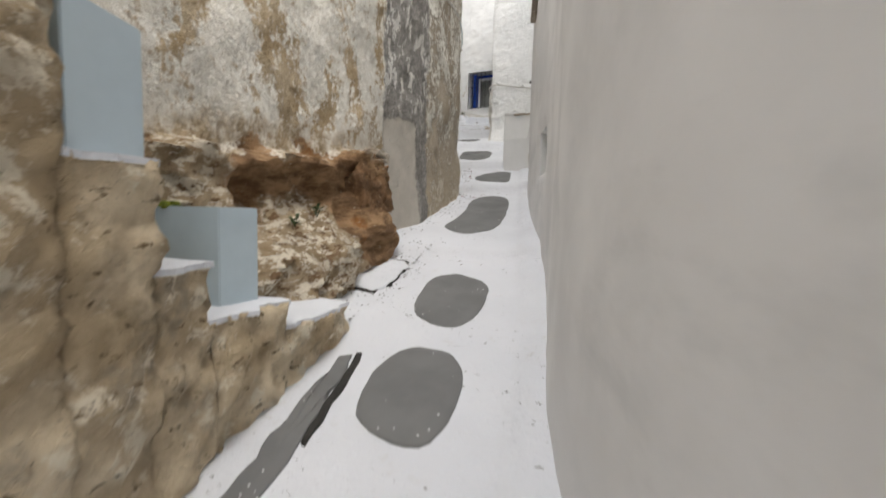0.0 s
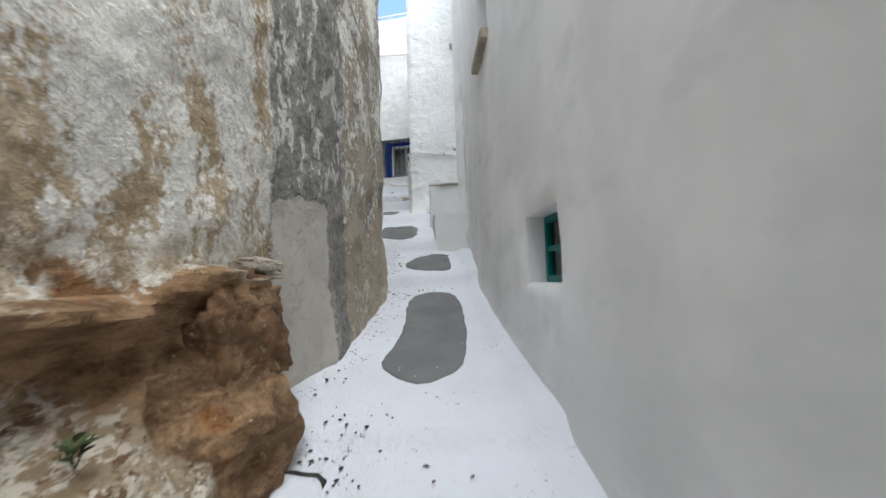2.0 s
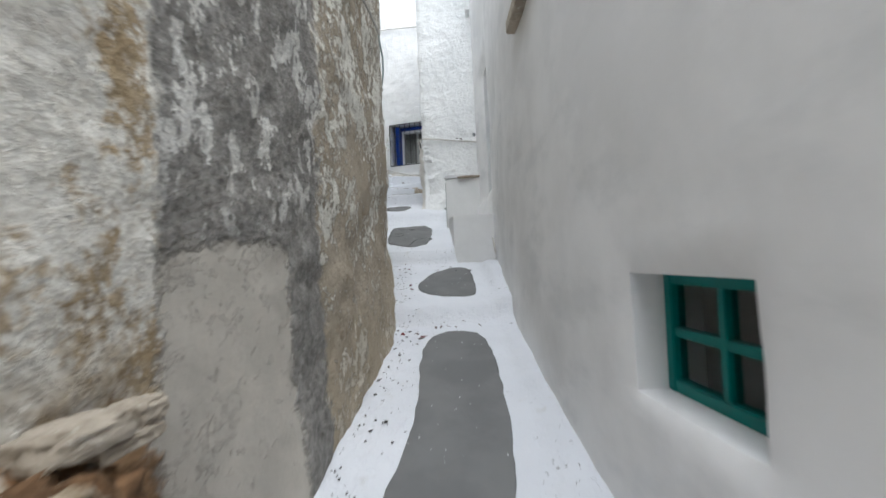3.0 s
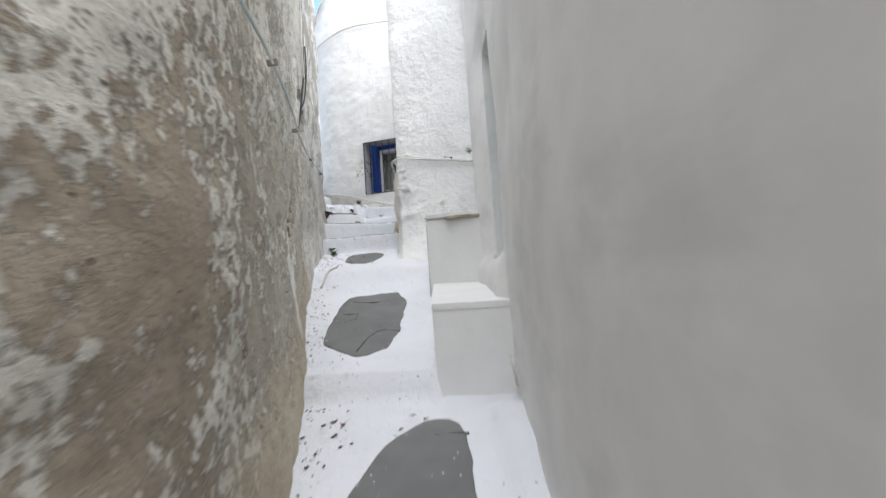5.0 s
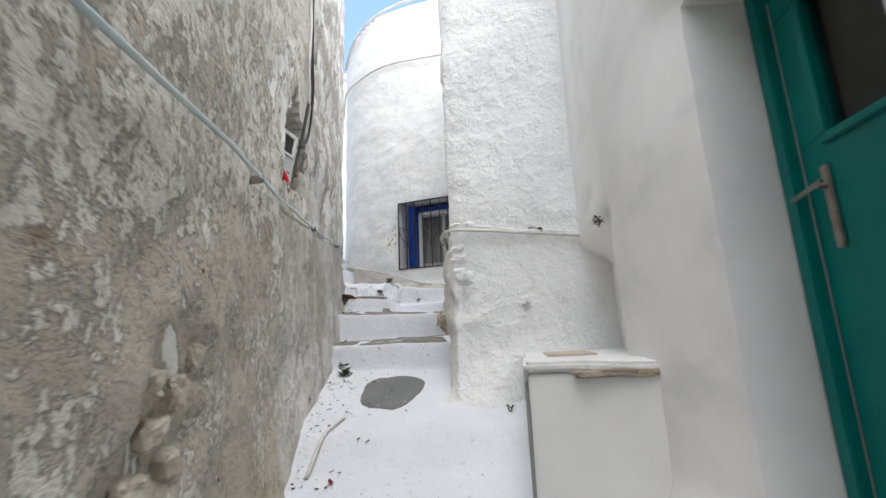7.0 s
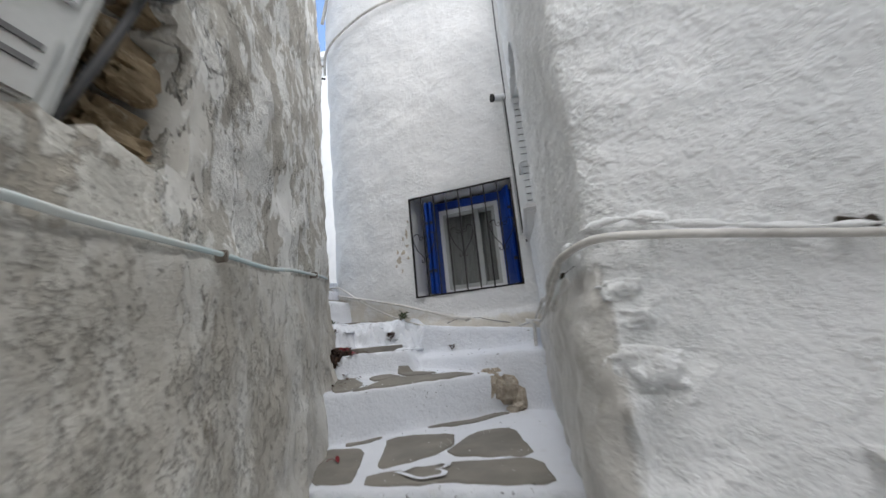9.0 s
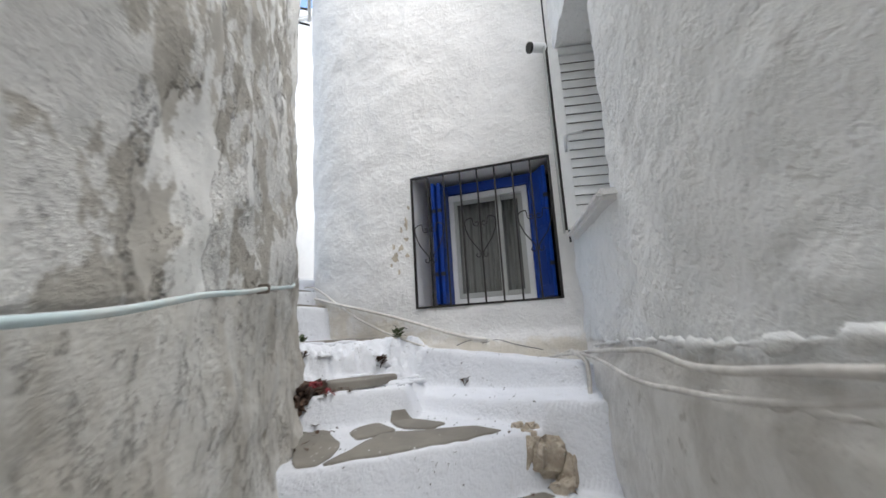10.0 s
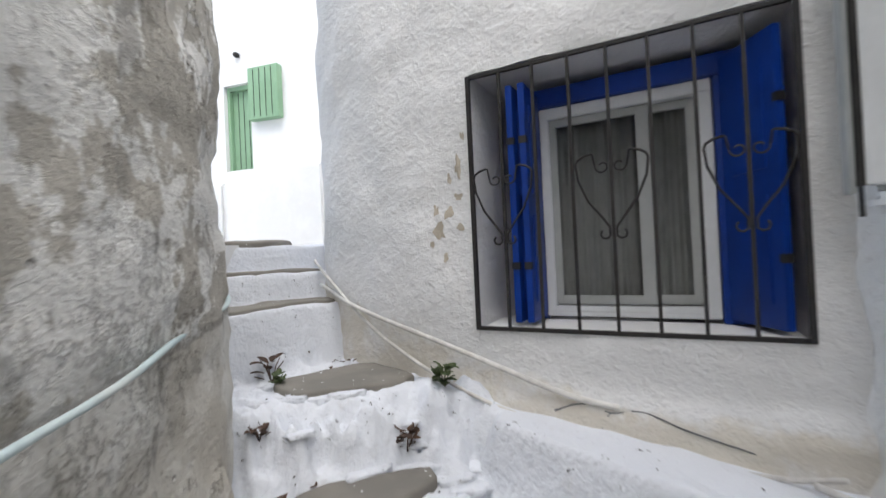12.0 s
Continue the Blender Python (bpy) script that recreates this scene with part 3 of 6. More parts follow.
def sr(y):
    return s_at_y(at_r, acc_r, y)


def x_right(y):
    return at_r(sr(y))[0].x


def edge_soft(p, z, y0, y1, z0, z1, r=0.07):
    """How far a smooth wall rolls in towards an opening's rim."""
    dy = max(y0 - p.y, p.y - y1)
    dz = max(z0 - z, z - z1)
    d = math.hypot(max(dy, 0), max(dz, 0))
    return -0.05 * (1 - smooth01(d / r)) if d < r else 0.0


def bulge_right(p, n, z):
    d = rough(p, z, 0.018, 0.8) + 0.004 * noise.noise(Vector((p.x, p.y, z)) * 6)
    d += 0.4 * edge_soft(p, z, 3.63, 4.155, 1.675, 2.06, 0.03) + edge_soft(p, z, 8.08, 8.75, 2.96, 4.70, 0.22)
    # a low niche beside the masonry box, with a rounded head
    d -= 0.22 * smooth01((p.y - 9.58) / 0.06) * (1 - smooth01((z - 4.06) / 0.14))
    # the wall thickens under the door
    d += 0.055 * smooth01((2.95 - z) / 0.06) * smooth01((p.y - 7.8) / 0.15) * (1 - smooth01((p.y - 9.1) / 0.2))
    return d


HOLES_R = [(sr(3.63), sr(4.155), 1.675, 2.06), (sr(8.08), sr(8.75), 2.96, 4.70), (sr(5.0), sr(5.62), 3.74, 4.46)]
wall("wall_right", RIGHT, -1.0, 8.5, 0.45, M_SMOOTH, -1, 0.06, HOLES_R, bulge_right, lambda p, z: z > (5.6 if p.y < 5.9 else 6.6 if p.y < 7.6 else 9))

LEFT = [(-2.2, -4.0), (-2.0, -1.0), (-1.85, 1.0), (-1.75, 2.3), (-1.68, 3.0), (-1.6, 3.4), (-1.57, 3.9), (-1.45, 4.3), (-1.42, 5.0), (-1.42, 5.6), (-1.48, 6.2), (-1.74, 7.2), (-2.07, 8.11), (-2.42, 9.0), (-2.75, 9.98), (-3.0, 10.82), (-3.22, 11.62), (-3.4, 12.2), (-3.58, 12.75), (-3.7, 13.0), (-3.95, 13.16), (-5.0, 13.2), (-7.0, 13.2)]


def bulge_left(p, n, z):
    q = Vector((p.x, p.y, z))
    d = 0.035 * noise.fractal(q * 1.6, 0.8, 2.1, 4) + 0.012 * noise.fractal(q * 9, 0.8, 2, 3)
    if p.y < 3.95:
        # living rock: a ledge with a hollow under it and a spreading foot
        end = 1 - smooth01((p.y - 3.50) / 0.12)
        start = smooth01((p.y - 0.6) / 0.6)
        line = 1.50 + 0.075 * p.y + 0.15 * noise.noise(q * 2.3) + 0.05 * noise.noise(q * 7)
        ledge = smooth01((line - z) / 0.06)
        hollow = smooth01((line - 0.1 - z) / 0.15) * smooth01((z - line + 0.62) / 0.22) * smooth01((p.y - 1.92) / 0.3) * (1 - smooth01((p.y - 3.1) / 0.25))
        foot_z = 0.35 + 0.22 * p.y
        foot = max(0.0, 1 - max(0.0, z - foot_z) / 0.62)
        reach = 0.42 - 0.24 * smooth01((p.y - 2.3) / 1.0)
        tilt = Vector((q.x, q.y * 0.8 + q.z * 0.5, q.z * 1.6 - q.y * 0.6))
        ridges = 0.09 * noise.ridged_multi_fractal(tilt * 2.3, 0.9, 2.2, 4, 1.0, 2.0) - 0.08 + 0.03 * noise.fractal(q * 11, 0.7, 2, 4) + 0.010 * noise.cell(tilt * 3.1)
        d += end * start * ledge * (0.13 + ridges - 0.17 * hollow + reach * 0.75 * smooth01(foot))
    if p.y < 4.35 and p.y > 3.8 and z < 2.1:
        d *= 0.35
    if 4.3 < p.y < 12.9:
        g = height(p.x + 0.3, p.y)
        d += 0.05 * max(0.0, 1 - max(0.0, z - g) / 0.5)
    if 7.7 < p.y < 8.8 and 2.9 < z < 3.8:
        # broken-out plaster
        off = abs((p.y - 8.2) * 0.72 - (z - 3.33) * 0.70) + 0.12 * noise.noise(q * 6)
        along = abs((p.y - 8.2) * 0.70 + (z - 3.33) * 0.72) + 0.08 * noise.noise(q * 5)
        d -= 0.04 * smooth01((0.16 - off) / 0.05) * smooth01((0.36 - along) / 0.05)
    return d


def meter_hole(p, z):
    if not 9.5 < p.y < 10.3 or p.x > -2:
        return False
    wob = 0.05 * noise.noise(Vector((p.y * 6, z * 6, 2)))
    low = 4.49 + 0.19 * (p.y - 9.5) + wob
    high = 5.42 - 1.1 * abs(p.y - 9.93) + wob
    return low < z < high


wall("wall_left", LEFT, -1.0, 9.0, 0.5, M_OLD, 1, 0.036, [], bulge_left, lambda p, z: meter_hole(p, z) or z > (5.3 if p.y < 4.2 else 5.7 if p.y < 6.5 else 6.2 if p.y < 8.9 else 9.5))

PIER = [(-0.42, 10.66), (-1.0, 10.66), (-1.6, 10.67), (-1.74, 10.70), (-1.79, 10.80), (-1.80, 11.4), (-1.81, 12.0), (-1.80, 12.4), (-1.82, 13.0), (-1.82, 13.9)]
at_p, acc_p = polyline(PIER)


def sp(y):
    return acc_p[3] + (y - 10.7)


def bulge_pier(p, n, z):
    q = Vector((p.x, p.y, z))
    d = 0.02 * noise.fractal(q * 2.2, 0.8, 2, 3) + 0.012 * noise.fractal(q * 9, 0.7, 2, 3)
    if p.y < 10.76 and p.x > -1.78:
        d += (0.20 + 0.05 * noise.noise(q * 5)) * smooth01((3.45 - z + 0.45 * (p.x + 1.5)) / 0.45) * smooth01((-1.12 - p.x) / 0.35)
    if p.y > 10.68 and z < 4.3:
        d += 0.04 * smooth01((4.3 - z) / 0.12)
    if p.x < -1.4 and p.y < 10.9 and 3.5 < z < 4.38:
        f = smooth01((-1.4 - p.x) / 0.2) * smooth01((z - 3.5) / 0.2)
        d += f * (0.03 * noise.ridged_multi_fractal(q * 6.5, 0.8, 2, 4, 1.0, 2.0) - 0.025)
    return d


HOLES_P = [(sp(12.42), sp(13.40), 5.04, 6.47)]


wall("wall_pier", PIER, 1.5, 8.0, 0.4, M_PIER, -1, 0.04, HOLES_P, bulge_pier)
FAR = [(-1.5, 13.44), (-1.92, 13.52), (-3.04, 13.73), (-3.66, 13.92), (-4.02, 14.17), (-4.27, 14.6), (-4.36, 15.3), (-4.3, 17.0), (-4.2, 19.0)]
at_f, acc_f = polyline(FAR)


def sx(x):
    return min((acc_f[3] * i / 2000 for i in range(2001)), key=lambda s: abs(at_f(s)[0].x - x))


def bulge_far(p, n, z):
    q = Vector((p.x, p.y, z))
    d = 0.022 * noise.fractal(q * 2.0, 0.8, 2, 3) + 0.008 * noise.fractal(q * 10, 0.7, 2, 3)
    return d + 0.05 * smooth01((4.42 - z) / 0.1) * (1 if p.x > -3.3 else 0)


wall("wall_far", FAR, 2.5, 9.3, 0.45, M_FAR, -1, 0.045, [(sx(-1.93), sx(-3.03), 4.62, 5.71)], bulge_far, lambda p, z: z > 9.35 - 0.22 * max(0.0, -3.1 - p.x) ** 1.6 * 2)

# closing walls out of sight; both corner ones added to shade the house
for n_, b_ in (("wall_south", (-6, 4, -4.5, -4.1, -1, 6)), ("wall_east", (1.2, 1.5, -4.5, 14, -1, 7)), ("wall_pier_back", (-1.3, 1.5, 13.9, 14.2, 1, 8)), ("shade_wall_corner", (-14.0, -7.2, 12.75, 13.1, 3, 12.0)), ("shade_wall_corner_top", (-7.2, -4.3, 12.75, 13.1, 8.65, 12.0)), ("wall_west", (-7.5, -7.2, -4.5, 13, -1, 8.6))):
    tagged(mesh_ob(n_, box(*b_), M_PLAIN_WHITE), kind="structure")
tagged(mesh_ob("roof_left", box(-7.2, -3.9, -4, 12.9, 8.4, 8.6), M_PLAIN_WHITE), kind="structure")
tagged(mesh_ob("roof_pier", box(-1.5, 1.3, 11.05, 13.9, 7.6, 7.75), M_PLAIN_WHITE), kind="structure")
tagged(mesh_ob("roof_far", box(-3.6, 1.3, 14.25, 19, 8.7, 8.85), M_PLAIN_WHITE), kind="structure")

# ---- barred window in the far wall ----
W3 = Matrix.Translation((-3.04, 13.73, 4.62)) @ Matrix.Rotation(-0.181, 4, "Z")
WW, WH = 1.135, 1.08


def window_barred():
    top = tagged(empty("window_3", W3), kind="structure")
    d = 0.24
    a, b, lo, hi = 0.24, 0.915, 0.025, 0.965
    # blue timber frame
    bm = bmesh.new()
    add_box(bm, 0.14, a - 0.004, d, d + 0.08, 0.0, hi, 0.004)
    add_box(bm, b + 0.004, WW - 0.06, d, d + 0.08, 0.0, hi, 0.004)
    add_box(bm, 0.14, WW - 0.06, d - 0.004, d + 0.08, hi + 0.002, WH - 0.03, 0.004)
    part("window_frame", bm, M_BLUE, top, "deep blue painted timber frame")
    # white aluminium sash with three tracks
    bm = bmesh.new()
    add_box(bm, a, b, d + 0.02, d + 0.09, lo, lo + 0.025, 0.004)
    add_box(bm, a, b, d + 0.02, d + 0.09, hi - 0.05, hi, 0.004)
    add_box(bm, a, a + 0.04, d + 0.023, d + 0.09, lo, hi, 0.004)
    add_box(bm, b - 0.045, b, d + 0.023, d + 0.09, lo, hi, 0.004)
    part("window_sash", bm, M_WHITE_METAL, top, "white aluminium sliding sash")
    for y in (d + 0.02, d + 0.046, d + 0.072):
        part("track", box(a + 0.04, b - 0.045, y, y + 0.008, lo + 0.025, lo + 0.045, 0.002), M_WHITE_METAL, top)
    for u0, u1, y in ((a + 0.035, 0.69, d + 0.045), (0.645, b - 0.04, d + 0.07)):
        bm = bmesh.new()
        add_box(bm, u0, u0 + 0.035, y, y + 0.025, lo + 0.05, hi - 0.05, 0.003)
        add_box(bm, u1 - 0.05, u1, y, y + 0.025, lo + 0.05, hi - 0.05, 0.003)
        add_box(bm, u0 + 0.03, u1 - 0.04, y, y + 0.024, lo + 0.05, lo + 0.09, 0.003)
        add_box(bm, u0 + 0.03, u1 - 0.04, y, y + 0.024, hi - 0.085, hi - 0.05, 0.003)
        part("sliding_panel", bm, M_GREY_PLASTIC, top, "grey framed sliding panel")
        part("pane", box(u0 + 0.03, u1 - 0.045, y + 0.008, y + 0.012, lo + 0.085, hi - 0.08), M_GLASS, top).visible_shadow = False
    bm = bmesh.new()
    n = 110
    cols = []
    for i in range(n + 1):
        y = d + 0.125 + 0.010 * math.sin(i * 0.5) + 0.005 * math.sin(i * 1.17 + 1)
        cols.append([bm.verts.new((a + (b - a) * i / n, y, z)) for z in (0.03, hi)])
    for p, q in zip(cols, cols[1:]):
        bm.faces.new((p[0], q[0], q[1], p[1])).smooth = True
    part("curtain", bm, M_CURTAIN, top, "plain grey hanging curtain")
    part("window_sill", box(0.02, WW - 0.02, 0.03, d + 0.02, -0.02, 0.012, 0.006), M_PLAIN_WHITE, top, "whitewashed sill")
    # open blue shutters
    for hinge, ang, width in ((0.185, -92, 0.22), (0.23, -90, 0.22), (0.95, -60, 0.26)):
        m = Matrix.Translation((hinge, d, 0.03)) @ Matrix.Rotation(radians(ang), 4, "Z")
        leaf_h = WH - 0.09
        leaf = part("shutter", box(0, width, -0.014, 0.014, 0, leaf_h, 0.003, m), M_BLUE, top, "open deep blue shutter leaf")
        for z0, z1 in ((0.08, 0.45), (0.53, leaf_h - 0.08)):
            bm = bmesh.new()
            for side in (-1, 1):
                add_box(bm, 0.05, width - 0.05, side * 0.014 - 0.005, side * 0.014 + 0.005, z0, z1, 0.004, m)
            part("raised_panel", bm, M_BLUE, leaf)
        for z0 in (0.22, 0.74):
            part("hinge", box(width - 0.018, width + 0.004, -0.017, 0.017, z0, z0 + 0.03, 0.002, m), M_IRON, leaf, "dark iron hinge")
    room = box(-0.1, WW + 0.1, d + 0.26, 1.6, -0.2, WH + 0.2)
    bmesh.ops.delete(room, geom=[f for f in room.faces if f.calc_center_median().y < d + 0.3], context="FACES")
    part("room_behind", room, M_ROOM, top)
    # iron grille
    grille = tagged(empty("window_grille", W3), "black wrought-iron window grille with heart scrolls", "grille")
    bm = bmesh.new()
    for u in (0.01, WW - 0.01):
        add_box(bm, u - 0.009, u + 0.009, -0.02, -0.002, 0.0, WH, 0.002)
    for z in (0.0, WH - 0.015):
        add_box(bm, 0.018, WW - 0.018, -0.019, -0.003, z, z + 0.016, 0.002)
    part("grille_frame", bm, M_IRON, grille)
    gap = (WW - 0.02) / 8
    for i in range(1, 8):
        u = 0.01 + gap * i
        part("bar", box(u - 0.006, u + 0.006, -0.017, -0.005, 0.016, WH - 0.015), M_IRON, grille)
    for i in (1, 4, 7):
        u = 0.01 + gap * i
        bm = bmesh.new()
        for sgn in (-1, 1):
            side = []
            for j in range(15):
                a = math.pi * (0.15 + 1.9 * j / 14)
                r = 0.010 + 0.016 * j / 14
                side.append((u + sgn * (0.03 + r * math.cos(a)), -0.022, 0.625 + r * math.sin(a)))
            arch = [(u + sgn * (0.06 + 0.065 * math.sin(t * math.pi / 2)), -0.022, 0.64 + 0.035 * math.cos(t * math.pi / 2)) for t in (0.1, 0.4, 0.7, 1.0)]
            down = [(u + sgn * 0.118, -0.022, 0.58), (u + sgn * 0.085, -0.022, 0.50), (u + sgn * 0.04, -0.022, 0.44), (u + sgn * 0.012, -0.022, 0.40)]
            tail = [(u + sgn * (0.028 + 0.018 * math.cos(a)), -0.022, 0.375 + 0.018 * math.sin(a)) for a in (2.6, 3.6, 4.5, 5.4, 6.3, 7.2)]
            add_tube(bm, side, 0.0035, 6)
            add_tube(bm, arch + down + tail, 0.0045, 6)
            add_tube(bm, [side[-1], ((side[-1][0] + arch[0][0]) / 2, -0.022, 0.672), arch[0]], 0.004, 6)
        part("heart_scroll", bm, M_IRON, grille)


window_barred()


# ---- louvred shutter on the pier wall ----
def louvre_window():
    top = tagged(empty("window_4"), kind="structure")
    shutter = tagged(empty("louvred_shutter", Matrix.Translation((-1.875, 13.335, 5.08)) @ Matrix.Rotation(radians(1.5), 4, "Z")), "white louvred shutter leaf folded back in a deep window recess", "shutter")
    w, hh = 0.62, 1.38
    bm = bmesh.new()
    add_box(bm, 0.0, 0.075, 0.0, 0.04, 0.0, hh, 0.005)
    add_box(bm, w - 0.06, w, 0.0, 0.04, 0.0, hh, 0.005)
    part("stile", bm, M_SHUTTER, shutter)
    part("bottom_rail", box(0.073, w - 0.058, 0.002, 0.038, 0.0, 0.10, 0.004), M_SHUTTER, shutter)
    part("top_rail", box(0.073, w - 0.058, 0.002, 0.038, hh - 0.06, hh, 0.004), M_SHUTTER, shutter)
    n = 18
    pitch = (hh - 0.16) / n
    for i in range(n):
        m = Matrix.Translation((0, 0.018, 0.10 + pitch * (i + 0.5))) @ Matrix.Rotation(radians(-12), 4, "X")
        part("slat", box(0.074, w - 0.059, -0.004, 0.004, -pitch * 0.475, pitch * 0.475, 0.0, m), M_SHUTTER, shutter)
    # added dark sheet gives the shaded look between slats
    part("slat_shade_sheet", box(0.06, w - 0.05, 0.034, 0.037, 0.05, hh - 0.03), M_DARK, shutter, "dark sheet standing in for shade between the slats")
    part("edge_seal", box(-0.014, -0.001, 0.006, 0.034, 0.0, hh), M_DARK, shutter, "dark rubber edge")
    part("latch", tube([(0.045, -0.004, 0.56), (0.045, -0.02, 0.66), (0.07, -0.025, 0.685), (0.17, -0.022, 0.69)], 0.012), M_SHUTTER, shutter, "white curved latch handle")
    part("window_sill", box(-1.89, -1.42, 12.34, 13.33, 5.0, 5.058, 0.022), M_LIME, top, "rounded whitewashed sill")
    part("recess_back", box(-1.30, -1.26, 12.3, 13.5, 4.9, 6.6), M_PLAIN_WHITE, top)
    part("side_rail", box(-1.905, -1.892, 13.35, 13.39, 5.06, 6.5, 0.003), M_GREY_PLASTIC, top, "grey metal rail")
    lamp = tagged(empty("wall_lamp"), "small white wall lamp with a dark lens", "lamp")
    m = look((-1.94, 13.41, 6.53), (-2.4, 13.2, 6.47))
    bm = bmesh.new()
    bmesh.ops.create_cone(bm, cap_ends=True, segments=18, radius1=0.036, radius2=0.04, depth=0.12, matrix=m)
    part("housing", bm, M_WHITE_METAL, lamp)
    bm = bmesh.new()
    bmesh.ops.create_cone(bm, cap_ends=True, segments=18, radius1=0.042, radius2=0.042, depth=0.02, matrix=m @ Matrix.Translation((0, 0, -0.066)))
    part("lens", bm, M_DARK, lamp, "dark lens")
    part("bracket", tube([(-1.90, 13.42, 6.52), (-1.87, 13.46, 6.54), (-1.86, 13.53, 6.56)], 0.016), M_WHITE_METAL, lamp)


louvre_window()


# ---- small window and door in the smooth wall ----
def frame_at_y(y0, y1, depth):
    """Along the smooth wall: X runs downhill along it, Y goes into it."""
    a, b = Vector((x_right(y1), y1, 0)), Vector((x_right(y0), y0, 0))
    u = (b - a).normalized()
    inward = Vector((-u.y, u.x, 0))
    m = Matrix(((u.x, inward.x, 0, a.x + inward.x * depth), (u.y, inward.y, 0, a.y + inward.y * depth), (0, 0, 1, 0), (0, 0, 0, 1)))
    return m, (b - a).length


def small_window():
    m, w = frame_at_y(3.63, 4.155, 0.13)
    top = tagged(empty("window_1", m @ Matrix.Translation((0, 0, 1.675))), kind="structure")
    h = 0.385
    bm = bmesh.new()
    for a in (0.0, w - 0.04):
        add_box(bm, a, a + 0.04, 0, 0.05, 0, h, 0.004)
    for z in (0.0, h - 0.04):
        add_box(bm, 0.035, w - 0.035, 0.002, 0.048, z, z + 0.04, 0.004)
    part("window_frame", bm, M_TEAL, top, "teal painted timber frame")
    part("mullion", box(w / 2 - 0.015, w / 2 + 0.015, 0.004, 0.046, 0.04, h - 0.04, 0.003), M_TEAL, top)
    part("transom", box(0.04, w - 0.04, 0.006, 0.044, h / 2 - 0.015, h / 2 + 0.015, 0.003), M_TEAL, top)
    for i in (0, 1):
        for j in (0, 1):
            u0 = 0.04 + i * (w / 2 - 0.025)
            z0 = 0.04 + j * (h / 2 - 0.025)
            g = part("pane", box(u0, u0 + w / 2 - 0.055, 0.024, 0.028, z0, z0 + h / 2 - 0.055), M_GLASS, top)
            g.visible_shadow = False
    part("curtain", box(0.02, w - 0.02, 0.12, 0.125, 0.0, h), M_CURTAIN, top)
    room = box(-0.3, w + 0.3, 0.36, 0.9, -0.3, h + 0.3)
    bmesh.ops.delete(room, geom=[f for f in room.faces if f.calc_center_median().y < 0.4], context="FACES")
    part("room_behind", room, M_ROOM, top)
    # upper window
    m, w = frame_at_y(5.0, 5.62, 0.14)
    top = tagged(empty("window_2", m @ Matrix.Translation((0, 0, 3.74))), kind="structure")
    h = 0.72
    bm = bmesh.new()
    for a in (0.0, w - 0.05):
        add_box(bm, a, a + 0.05, 0, 0.05, 0, h, 0.004)
    for z in (0.0, h - 0.05):
        add_box(bm, 0.045, w - 0.045, 0.002, 0.048, z, z + 0.05, 0.004)
    part("window_frame", bm, M_TEAL, top, "teal painted timber frame")
    part("mullion", box(w / 2 - 0.02, w / 2 + 0.02, 0.004, 0.046, 0.05, h - 0.05, 0.003), M_TEAL, top)
    for u0 in (0.05, w / 2 + 0.02):
        g = part("pane", box(u0, u0 + w / 2 - 0.07, 0.024, 0.028, 0.05, h - 0.05), M_GLASS, top)
        g.visible_shadow = False
    part("curtain", box(0.02, w - 0.02, 0.12, 0.125, 0.0, h), M_CURTAIN, top)
    part("window_sill", box(-0.02, w + 0.02, -0.2, 0.02, -0.09, -0.005, 0.008), M_RUBBLE, top, "brown stone sill")


small_window()


